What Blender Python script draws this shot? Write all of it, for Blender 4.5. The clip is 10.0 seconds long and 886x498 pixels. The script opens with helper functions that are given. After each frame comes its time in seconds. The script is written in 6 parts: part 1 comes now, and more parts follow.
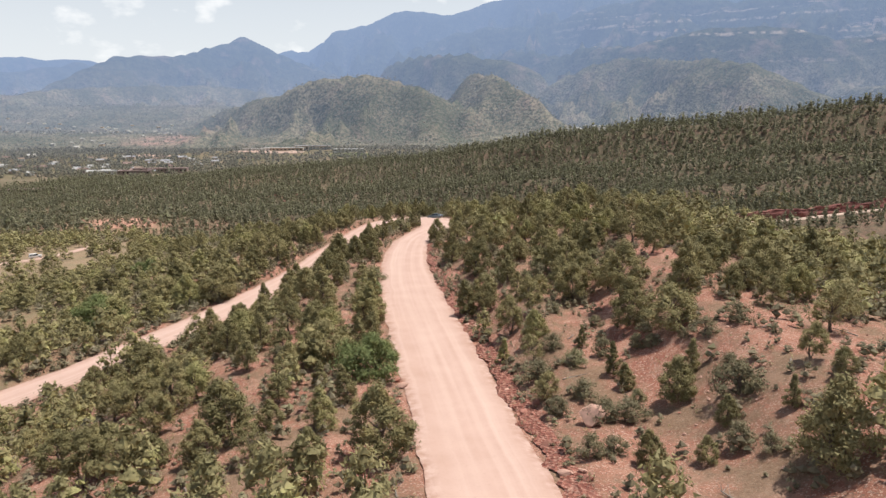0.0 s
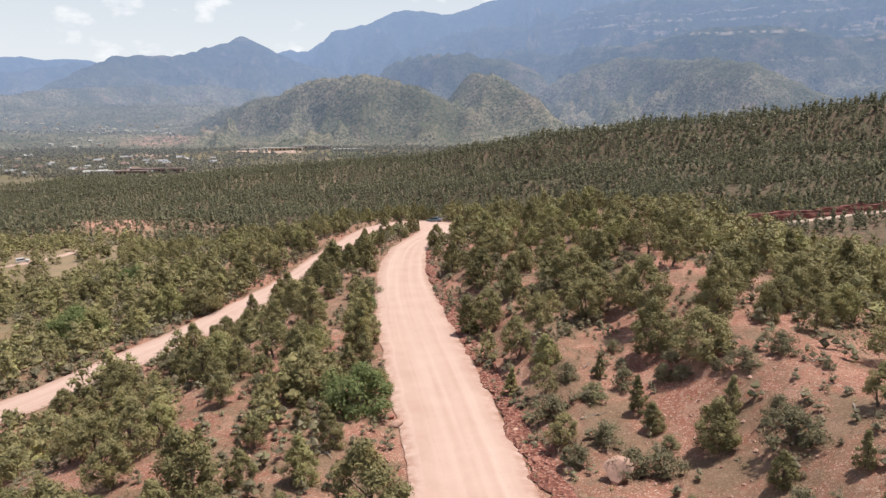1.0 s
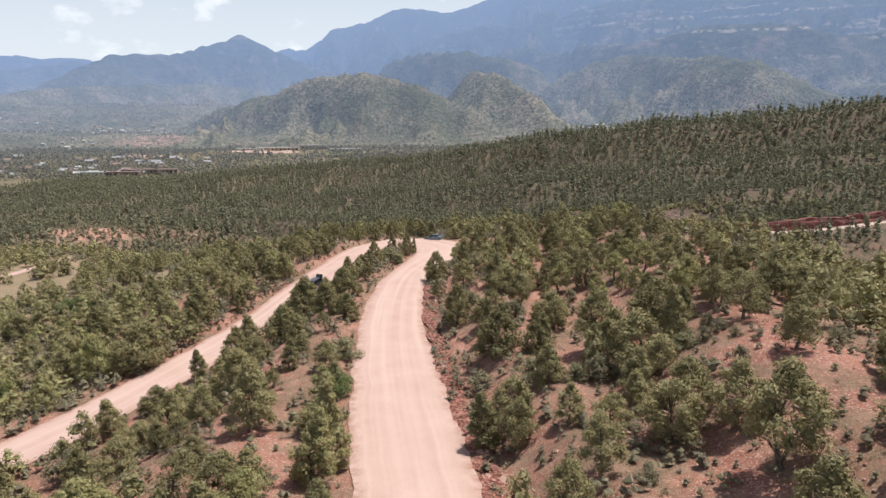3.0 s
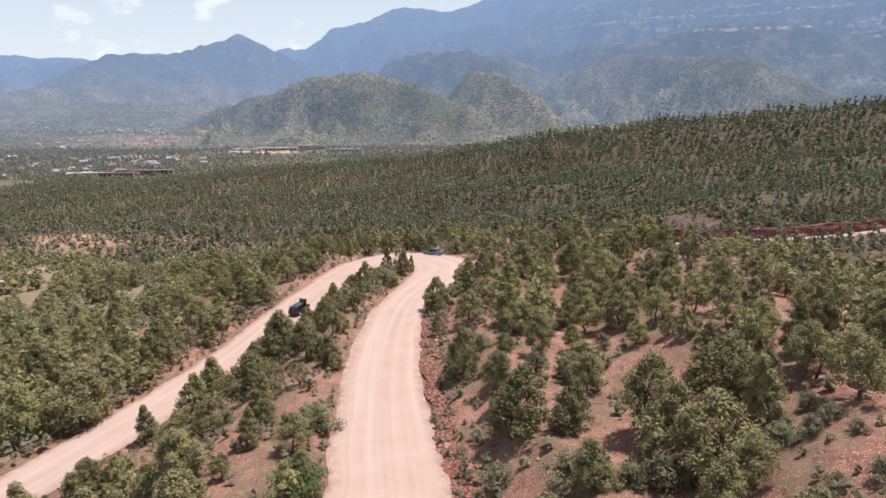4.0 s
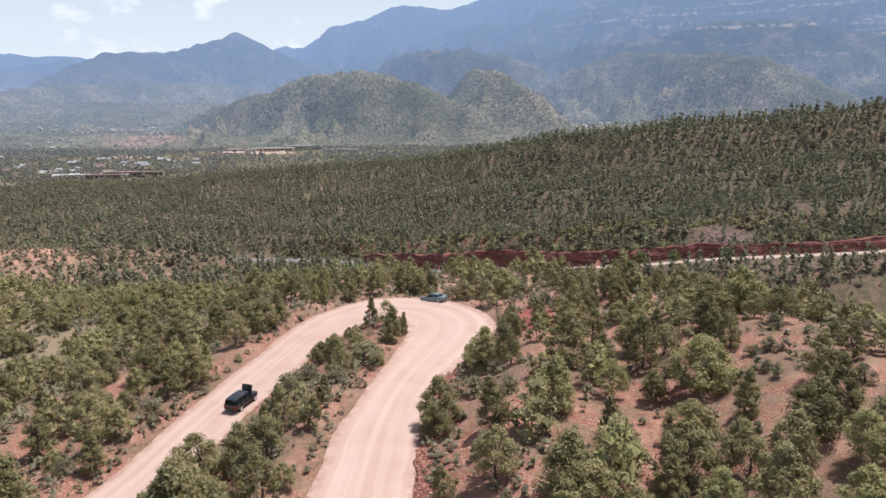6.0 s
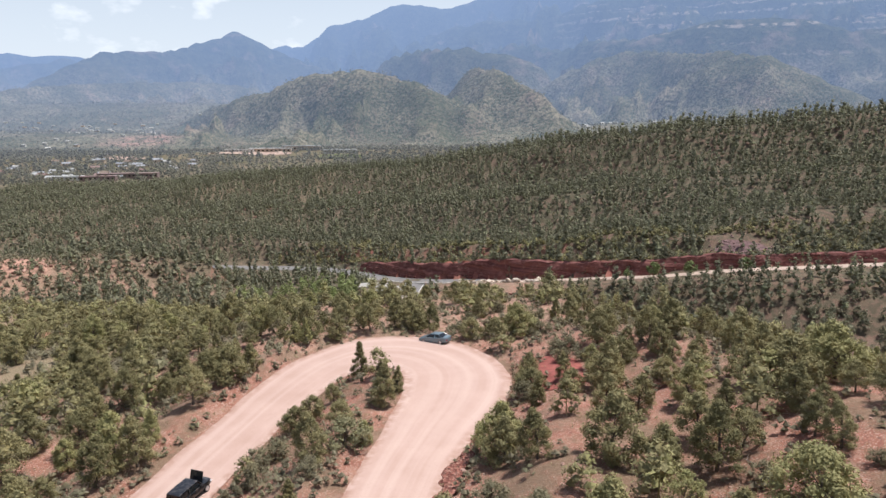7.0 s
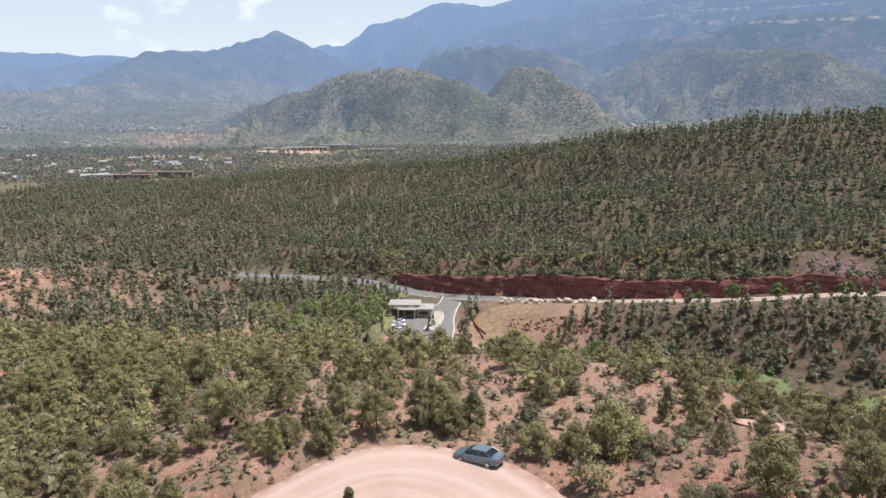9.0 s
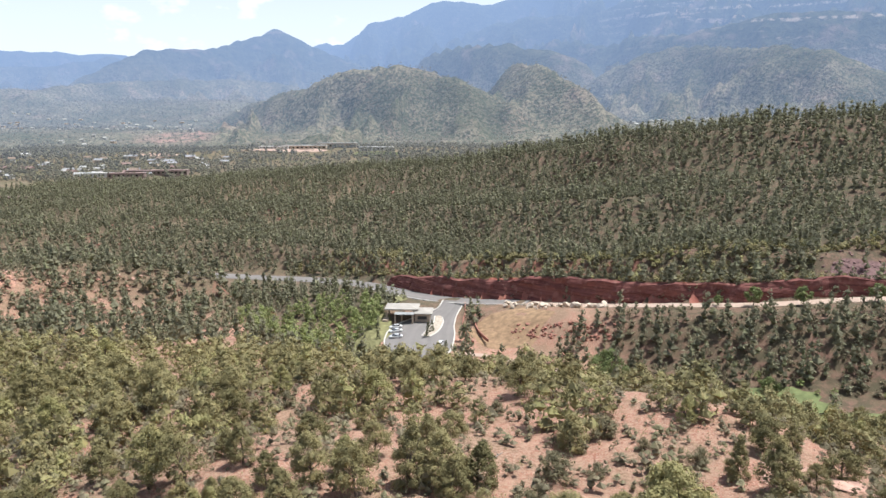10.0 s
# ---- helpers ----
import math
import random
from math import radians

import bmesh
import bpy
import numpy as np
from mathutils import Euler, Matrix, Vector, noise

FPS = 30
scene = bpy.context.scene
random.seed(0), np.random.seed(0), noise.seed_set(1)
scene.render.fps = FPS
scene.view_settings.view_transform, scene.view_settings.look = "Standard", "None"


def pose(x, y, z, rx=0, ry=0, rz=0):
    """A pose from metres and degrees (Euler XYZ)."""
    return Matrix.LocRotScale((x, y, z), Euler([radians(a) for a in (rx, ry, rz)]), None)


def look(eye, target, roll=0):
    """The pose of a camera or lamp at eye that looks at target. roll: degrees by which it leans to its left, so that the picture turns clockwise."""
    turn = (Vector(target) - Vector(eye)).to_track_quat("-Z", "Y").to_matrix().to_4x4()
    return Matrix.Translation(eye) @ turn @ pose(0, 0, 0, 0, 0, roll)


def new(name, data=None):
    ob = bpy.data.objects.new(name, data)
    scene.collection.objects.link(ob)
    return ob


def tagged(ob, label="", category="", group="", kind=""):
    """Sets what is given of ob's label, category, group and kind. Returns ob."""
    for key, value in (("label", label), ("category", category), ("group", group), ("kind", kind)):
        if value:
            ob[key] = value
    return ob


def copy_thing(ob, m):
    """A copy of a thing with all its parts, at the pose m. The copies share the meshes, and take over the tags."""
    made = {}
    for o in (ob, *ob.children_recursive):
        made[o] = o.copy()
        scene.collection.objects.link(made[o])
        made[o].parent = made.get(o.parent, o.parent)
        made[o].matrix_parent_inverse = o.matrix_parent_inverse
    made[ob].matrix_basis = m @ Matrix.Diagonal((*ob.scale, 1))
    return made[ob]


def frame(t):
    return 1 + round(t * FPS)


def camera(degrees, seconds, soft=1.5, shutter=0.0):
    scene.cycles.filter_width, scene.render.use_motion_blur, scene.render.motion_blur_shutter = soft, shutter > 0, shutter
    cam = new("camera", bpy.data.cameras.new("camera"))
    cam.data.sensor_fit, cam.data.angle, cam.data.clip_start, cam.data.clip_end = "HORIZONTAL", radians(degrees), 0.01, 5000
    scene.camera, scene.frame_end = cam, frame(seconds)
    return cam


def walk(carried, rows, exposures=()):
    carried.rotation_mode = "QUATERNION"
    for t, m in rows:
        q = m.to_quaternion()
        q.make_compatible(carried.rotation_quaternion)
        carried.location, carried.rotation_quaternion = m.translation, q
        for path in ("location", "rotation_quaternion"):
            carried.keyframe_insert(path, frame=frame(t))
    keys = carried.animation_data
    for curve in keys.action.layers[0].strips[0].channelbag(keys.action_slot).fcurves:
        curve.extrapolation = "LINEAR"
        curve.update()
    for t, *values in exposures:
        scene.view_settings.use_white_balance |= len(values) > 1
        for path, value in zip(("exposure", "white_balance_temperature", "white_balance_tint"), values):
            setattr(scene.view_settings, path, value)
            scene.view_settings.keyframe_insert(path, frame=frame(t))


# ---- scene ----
cam = camera(65.7, 10.0)
METRES, EYE, TILT, LEAN, TURN = 165.0, 29.0, -10.4, 0.0, 0.0
ROWS = [
    (0.0, 0.0, 0.0, 0.0, 0.0, 0.0, 0.0),
    (0.5, -0.0, 0.0198, 0.0042, -0.01, -0.02, 0.03),
    (1.0, -0.0, 0.0473, 0.0099, -0.02, -0.04, 0.05),
    (1.5, -0.0002, 0.0816, 0.0168, -0.02, -0.06, 0.04),
    (2.0, -0.0005, 0.122, 0.0252, -0.03, -0.07, 0.07),
    (2.5, -0.001, 0.1679, 0.0348, -0.04, -0.1, 0.09),
    (4.0, -0.0029, 0.3199, 0.0678, -0.06, -0.18, 0.16),
    (4.5, -0.0036, 0.3741, 0.0789, -0.08, -0.2, 0.17),
    (5.0, -0.0045, 0.4286, 0.0905, -0.08, -0.23, 0.19),
    (5.5, -0.0054, 0.4839, 0.1019, -0.08, -0.25, 0.2),
    (7.0, -0.0083, 0.6497, 0.1429, -0.09, -0.33, 0.25),
    (7.5, -0.0099, 0.7062, 0.1541, 2.34, -0.34, -0.27),
    (8.0, -0.0106, 0.7635, 0.1605, 3.1, -0.36, -0.43),
    (8.5, -0.0128, 0.8215, 0.1709, 3.1, -0.4, -0.42),
    (9.0, -0.015, 0.8791, 0.1769, 3.1, -0.4, -0.43),
    (9.5, -0.0177, 0.9362, 0.177, 3.1, -0.41, -0.43),
    (10.0, -0.0201, 0.9813, 0.1791, 3.1, -0.45, -0.42),
]
walk(cam, [(t, pose(0, 0, EYE, TILT, LEAN, TURN) @ pose(METRES * x, METRES * y, METRES * z, 90 + pitch, roll, yaw)) for t, x, y, z, yaw, pitch, roll in ROWS],
     exposures=[(0.0, 0.22, 6650, 10), (2.5, 0.22, 6400, 10), (5.5, 0.24, 6150, 10), (8.0, 0.22, 6120, 10), (9.0, 0.24, 6100, 9), (10.0, 0.52, 6180, 8)])

# ---------------------------------------------------------------- world, sun, exposure
SUN_FROM = Vector((0.62, 0.30, 1.75)).normalized()
world = bpy.data.worlds.new("sky")
scene.world = world
world.use_nodes = True
wn, wl = world.node_tree.nodes, world.node_tree.links
wn.clear()
w_out = wn.new("ShaderNodeOutputWorld")
w_bg = wn.new("ShaderNodeBackground")
w_sky = wn.new("ShaderNodeTexSky")
w_sky.sky_type = "NISHITA"
w_sky.sun_disc = False
w_sky.sun_elevation = math.asin(SUN_FROM.z)
w_sky.sun_rotation = math.atan2(SUN_FROM.x, SUN_FROM.y)
w_sky.air_density, w_sky.dust_density, w_sky.ozone_density = 1.0, 2.5, 1.0
w_bg.inputs["Strength"].default_value = 0.085
# thin bright cumulus, all round the sky
w_co = wn.new("ShaderNodeTexCoord")
w_map = wn.new("ShaderNodeMapping")
w_map.inputs["Scale"].default_value = (1.0, 1.0, 1.9)
w_map.inputs["Location"].default_value = (0.55, 0.3, 0.45)
w_noise = wn.new("ShaderNodeTexNoise")
w_noise.inputs["Scale"].default_value = 13.0
w_noise.inputs["Detail"].default_value = 7.0
w_noise.inputs["Roughness"].default_value = 0.52
w_ramp = wn.new("ShaderNodeMapRange")
w_ramp.inputs["From Min"].default_value = 0.55
w_ramp.inputs["From Max"].default_value = 0.66
w_ramp.inputs["To Max"].default_value = 0.6
w_mix = wn.new("ShaderNodeMix")
w_mix.data_type = "RGBA"
w_mix.inputs["B"].default_value = (11.0, 11.2, 11.4, 1)
wl.new(w_co.outputs["Generated"], w_map.inputs["Vector"])
wl.new(w_map.outputs["Vector"], w_noise.inputs["Vector"])
wl.new(w_noise.outputs["Fac"], w_ramp.inputs["Value"])
wl.new(w_ramp.outputs["Result"], w_mix.inputs["Factor"])
# bright summer haze, thickest towards the horizon
w_sep = wn.new("ShaderNodeSeparateXYZ")
w_hz = wn.new("ShaderNodeMapRange")
w_hz.inputs["From Min"].default_value = -0.05
w_hz.inputs["From Max"].default_value = 0.55
w_hz.inputs["To Min"].default_value = 0.92
w_hz.inputs["To Max"].default_value = 0.0
w_haze = wn.new("ShaderNodeMix")
w_haze.data_type = "RGBA"
w_haze.inputs["B"].default_value = (9.9, 10.5, 11.2, 1)
wl.new(w_co.outputs["Generated"], w_sep.inputs["Vector"])
wl.new(w_sep.outputs["Z"], w_hz.inputs["Value"])
wl.new(w_hz.outputs["Result"], w_haze.inputs["Factor"])
wl.new(w_sky.outputs["Color"], w_haze.inputs["A"])
wl.new(w_haze.outputs["Result"], w_mix.inputs["A"])
wl.new(w_mix.outputs["Result"], w_bg.inputs["Color"])
wl.new(w_bg.outputs["Background"], w_out.inputs["Surface"])

sun_data = bpy.data.lights.new("sun", "SUN")
sun_data.energy = 4.5
sun_data.angle = radians(0.6)
sun_data.color = (1.0, 0.965, 0.92)
sun = new("sun", sun_data)
sun.matrix_world = look(SUN_FROM * 300, (0, 0, 0))


# ---------------------------------------------------------------- materials
def material(name, rough=0.9, metal=0.0):
    m = bpy.data.materials.new(name)
    m.use_nodes = True
    b = m.node_tree.nodes["Principled BSDF"]
    b.inputs["Roughness"].default_value = rough
    b.inputs["Metallic"].default_value = metal
    b.inputs["Specular IOR Level"].default_value = 0.25
    return m, m.node_tree.nodes, m.node_tree.links, b


def noise_node(nodes, links, scale, detail=6.0, rough=0.6, vec=None):
    n = nodes.new("ShaderNodeTexNoise")
    n.inputs["Scale"].default_value = scale
    n.inputs["Detail"].default_value = detail
    n.inputs["Roughness"].default_value = rough
    if vec is None:
        g = nodes.new("ShaderNodeNewGeometry")
        vec = g.outputs["Position"]
    links.new(vec, n.inputs["Vector"])
    return n.outputs["Fac"]


def ramp(nodes, links, fac, lo, hi, a=0.0, b=1.0):
    r = nodes.new("ShaderNodeMapRange")
    r.inputs["From Min"].default_value = lo
    r.inputs["From Max"].default_value = hi
    r.inputs["To Min"].default_value = a
    r.inputs["To Max"].default_value = b
    links.new(fac, r.inputs["Value"])
    return r.outputs["Result"]


def mix(nodes, links, fac, a, b):
    m = nodes.new("ShaderNodeMix")
    m.data_type = "RGBA"
    for key, v in (("Factor", fac), ("A", a), ("B", b)):
        if isinstance(v, (int, float)):
            m.inputs[key].default_value = v
        elif isinstance(v, tuple):
            m.inputs[key].default_value = (*v, 1)
        else:
            links.new(v, m.inputs[key])
    return m.outputs["Result"]


def bump(nodes, links, bsdf, height, strength, dist):
    b = nodes.new("ShaderNodeBump")
    b.inputs["Strength"].default_value = strength
    b.inputs["Distance"].default_value = dist
    links.new(height, b.inputs["Height"])
    links.new(b.outputs["Normal"], bsdf.inputs["Normal"])


def plain(name, colour, rough=0.6, metal=0.0, vary=0.12, scale=6.0):
    """Paint, stone or metal with a slight blotchy variation."""
    m, n, l, b = material(name, rough, metal)
    f = noise_node(n, l, scale)
    dark = tuple(c * (1 - vary) for c in colour)
    light = tuple(min(1, c * (1 + vary)) for c in colour)
    l.new(mix(n, l, ramp(n, l, f, 0.3, 0.7), dark, light), b.inputs["Base Color"])
    return m


def mask(n, l, a, b):
    m = n.new("ShaderNodeMath")
    m.operation = "MULTIPLY"
    l.new(a, m.inputs[0])
    l.new(b, m.inputs[1])
    return m.outputs["Value"]


def pebbles(n, l, scale):
    """Stones of random tone: their shade, and their rounded height."""
    v = n.new("ShaderNodeTexVoronoi")
    v.inputs["Scale"].default_value = scale
    g = n.new("ShaderNodeNewGeometry")
    l.new(g.outputs["Position"], v.inputs["Vector"])
    sep = n.new("ShaderNodeSeparateColor")
    l.new(v.outputs["Color"], sep.inputs["Color"])
    return sep.outputs["Red"], v.outputs["Distance"]


def soil_material():
    """Red decomposed granite with pale gravel, dry grass and litter; bare red rock where it is steep."""
    m, n, l, b = material("red_soil", 0.95)
    big = noise_node(n, l, 0.03, 5)
    mid = noise_node(n, l, 0.35, 6)
    fine = noise_node(n, l, 2.6, 5, 0.7)
    c = mix(n, l, ramp(n, l, mid, 0.35, 0.65), (0.255, 0.084, 0.055), (0.365, 0.165, 0.112))
    grit = noise_node(n, l, 7.0, 4, 0.75)
    c = mix(n, l, ramp(n, l, grit, 0.42, 0.30, 0.0, 0.7), c, (0.13, 0.055, 0.04))
    c = mix(n, l, ramp(n, l, grit, 0.54, 0.64, 0.0, 0.7), c, (0.46, 0.265, 0.195))
    tone, dist = pebbles(n, l, 10.0)
    c = mix(n, l, ramp(n, l, tone, 0.83, 0.88, 0.0, 0.85), c, (0.54, 0.37, 0.29))
    c = mix(n, l, ramp(n, l, tone, 0.14, 0.08, 0.0, 0.8), c, (0.14, 0.085, 0.065))
    tone2, dist2 = pebbles(n, l, 2.4)
    c = mix(n, l, ramp(n, l, tone2, 0.90, 0.94, 0.0, 0.7), c, (0.36, 0.20, 0.145))
    grass = noise_node(n, l, 0.13, 8, 0.7)
    g2 = noise_node(n, l, 4.5, 7, 0.85)
    gc = mix(n, l, ramp(n, l, g2, 0.40, 0.60), (0.080, 0.061, 0.034), (0.235, 0.168, 0.104))
    c = mix(n, l, ramp(n, l, grass, 0.45, 0.57, 0.0, 0.74), c, gc)
    c = mix(n, l, ramp(n, l, mid, 0.56, 0.66, 0.0, 0.35), c, (0.38, 0.235, 0.17))
    c = mix(n, l, ramp(n, l, big, 0.35, 0.7, 0.0, 0.3), c, (0.27, 0.19, 0.13))
    g = n.new("ShaderNodeNewGeometry")
    s = n.new("ShaderNodeSeparateXYZ")
    l.new(g.outputs["Position"], s.inputs["Vector"])
    nose = mask(n, l, ramp(n, l, s.outputs["Y"], 196.0, 216.0, 0.0, 0.75), ramp(n, l, fine, 0.40, 0.60))
    c = mix(n, l, nose, c, (0.40, 0.27, 0.19))
    # sage meadow in the hollow beside the lower road, litter and sage on the wooded slopes beyond the valley
    hollow = mask(n, l, ramp(n, l, s.outputs["X"], -48.0, -75.0, 0.0, 0.55), ramp(n, l, s.outputs["Y"], 340.0, 280.0))
    c = mix(n, l, hollow, c, mix(n, l, ramp(n, l, g2, 0.35, 0.65), (0.12, 0.12, 0.056), (0.25, 0.22, 0.13)))
    far = ramp(n, l, s.outputs["Y"], 396.0, 440.0, 0.0, 0.85)
    c = mix(n, l, far, c, mix(n, l, ramp(n, l, grass, 0.35, 0.65), (0.15, 0.105, 0.075), (0.085, 0.08, 0.048)))
    litter = ramp(n, l, mid, 0.44, 0.56, 0.0, 0.75)
    c = mix(n, l, mask(n, l, far, litter), c, (0.058, 0.060, 0.034))
    knoll = mask(n, l, ramp(n, l, s.outputs["X"], -95.0, -120.0, 0.0, 0.7), mask(n, l, ramp(n, l, s.outputs["Y"], 320.0, 350.0), ramp(n, l, tone2, 0.45, 0.60)))
    c = mix(n, l, knoll, c, (0.21, 0.15, 0.095))
    gorge = mask(n, l, ramp(n, l, s.outputs["X"], 34.0, 50.0, 0.0, 0.8), ramp(n, l, s.outputs["Y"], 288.0, 302.0))
    c = mix(n, l, gorge, c, mix(n, l, ramp(n, l, grass, 0.35, 0.65), (0.155, 0.088, 0.068), (0.085, 0.082, 0.045)))
    c = mix(n, l, mask(n, l, gorge, litter), c, (0.055, 0.057, 0.032))
    town = ramp(n, l, s.outputs["Y"], 850.0, 1000.0, 0.0, 0.75)
    c = mix(n, l, town, c, mix(n, l, ramp(n, l, big, 0.4, 0.6), (0.115, 0.115, 0.062), (0.20, 0.155, 0.105)))
    sn = n.new("ShaderNodeSeparateXYZ")
    l.new(g.outputs["True Normal"], sn.inputs["Vector"])
    steep = ramp(n, l, sn.outputs["Z"], 0.76, 0.58)
    c = mix(n, l, steep, c, mix(n, l, ramp(n, l, mid, 0.35, 0.65), (0.23, 0.07, 0.05), (0.36, 0.15, 0.11)))
    l.new(c, b.inputs["Base Color"])
    bump(n, l, b, grit, 0.7, 0.15)
    return m


def road_material(name, a, bb, pale, shoulder=None):
    m, n, l, b = material(name, 0.95)
    mid = noise_node(n, l, 0.25, 5)
    fine = noise_node(n, l, 5.0, 4, 0.7)
    uv = n.new("ShaderNodeUVMap")
    sep = n.new("ShaderNodeSeparateXYZ")
    l.new(uv.outputs["UV"], sep.inputs["Vector"])
    w = n.new("ShaderNodeMapping")
    w.inputs["Scale"].default_value = (9.0, 0.05, 1.0)
    l.new(uv.outputs["UV"], w.inputs["Vector"])
    tracks = noise_node(n, l, 1.0, 3, 0.5, w.outputs["Vector"])
    c = mix(n, l, ramp(n, l, mid, 0.3, 0.7), a, bb)
    c = mix(n, l, ramp(n, l, tracks, 0.40, 0.68, 0.0, 0.6), c, pale)
    c = mix(n, l, ramp(n, l, fine, 0.55, 0.75, 0.0, 0.35), c, tuple(v * 0.72 for v in a))
    if shoulder:
        # loose earth creeping in over both edges
        ragged = noise_node(n, l, 0.9, 5, 0.7)
        for lo, hi in ((0.13, 0.0), (0.87, 1.0)):
            c = mix(n, l, mask(n, l, ramp(n, l, sep.outputs["X"], lo, hi, 0.0, 1.2), ramp(n, l, ragged, 0.38, 0.62)), c, shoulder)
    l.new(c, b.inputs["Base Color"])
    bump(n, l, b, fine, 0.3, 0.04)
    return m


def foliage_material(name, dark, light, per_object=True, translucent=0.16):
    """Leaf sprays: colour changes from tree to tree and from spray to spray."""
    m, n, l, b = material(name, 0.75)
    out = n["Material Output"]
    g = n.new("ShaderNodeNewGeometry")
    if per_object:
        o = n.new("ShaderNodeObjectInfo")
        tree = o.outputs["Random"]
    else:
        tree = ramp(n, l, noise_node(n, l, 0.26, 1, 0.5), 0.36, 0.64)
    c = mix(n, l, tree, dark, light)
    fresh = (light[0] * 0.94, light[1] * 1.07, light[2] * 0.85)
    c = mix(n, l, ramp(n, l, tree, 0.84, 0.94, 0.0, 0.7), c, fresh)
    c = mix(n, l, ramp(n, l, g.outputs["Random Per Island"], 0.0, 1.0, 0.0, 0.36), c, tuple(v * 1.4 for v in light))
    yellow = ramp(n, l, noise_node(n, l, 0.9, 3), 0.52, 0.72, 0.0, 0.35)
    c = mix(n, l, yellow, c, (light[0] * 1.3, light[1] * 1.12, light[2] * 0.85))
    l.new(c, b.inputs["Base Color"])
    t = n.new("ShaderNodeBsdfTranslucent")
    l.new(c, t.inputs["Color"])
    ms = n.new("ShaderNodeMixShader")
    ms.inputs["Fac"].default_value = translucent
    l.new(b.outputs["BSDF"], ms.inputs[1])
    l.new(t.outputs["BSDF"], ms.inputs[2])
    shader = ms.outputs["Shader"]
    l.new(shader, out.inputs["Surface"])
    return m


# emission colour of the painted distance haze
HAZE_GLOW = (0.282, 0.385, 0.600)


def add_haze_glow(n, l, surface):
    """Haze painted as blue emission, stronger with distance; for backdrop and far woods alone."""
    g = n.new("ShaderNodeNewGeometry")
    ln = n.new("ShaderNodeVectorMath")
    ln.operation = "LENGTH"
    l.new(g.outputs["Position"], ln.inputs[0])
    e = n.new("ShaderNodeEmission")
    e.inputs["Color"].default_value = (*HAZE_GLOW, 1)
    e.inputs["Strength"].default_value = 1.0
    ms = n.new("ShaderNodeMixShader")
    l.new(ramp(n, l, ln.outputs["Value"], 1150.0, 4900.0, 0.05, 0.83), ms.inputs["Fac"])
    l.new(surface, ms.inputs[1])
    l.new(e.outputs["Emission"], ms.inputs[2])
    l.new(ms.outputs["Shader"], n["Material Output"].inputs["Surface"])


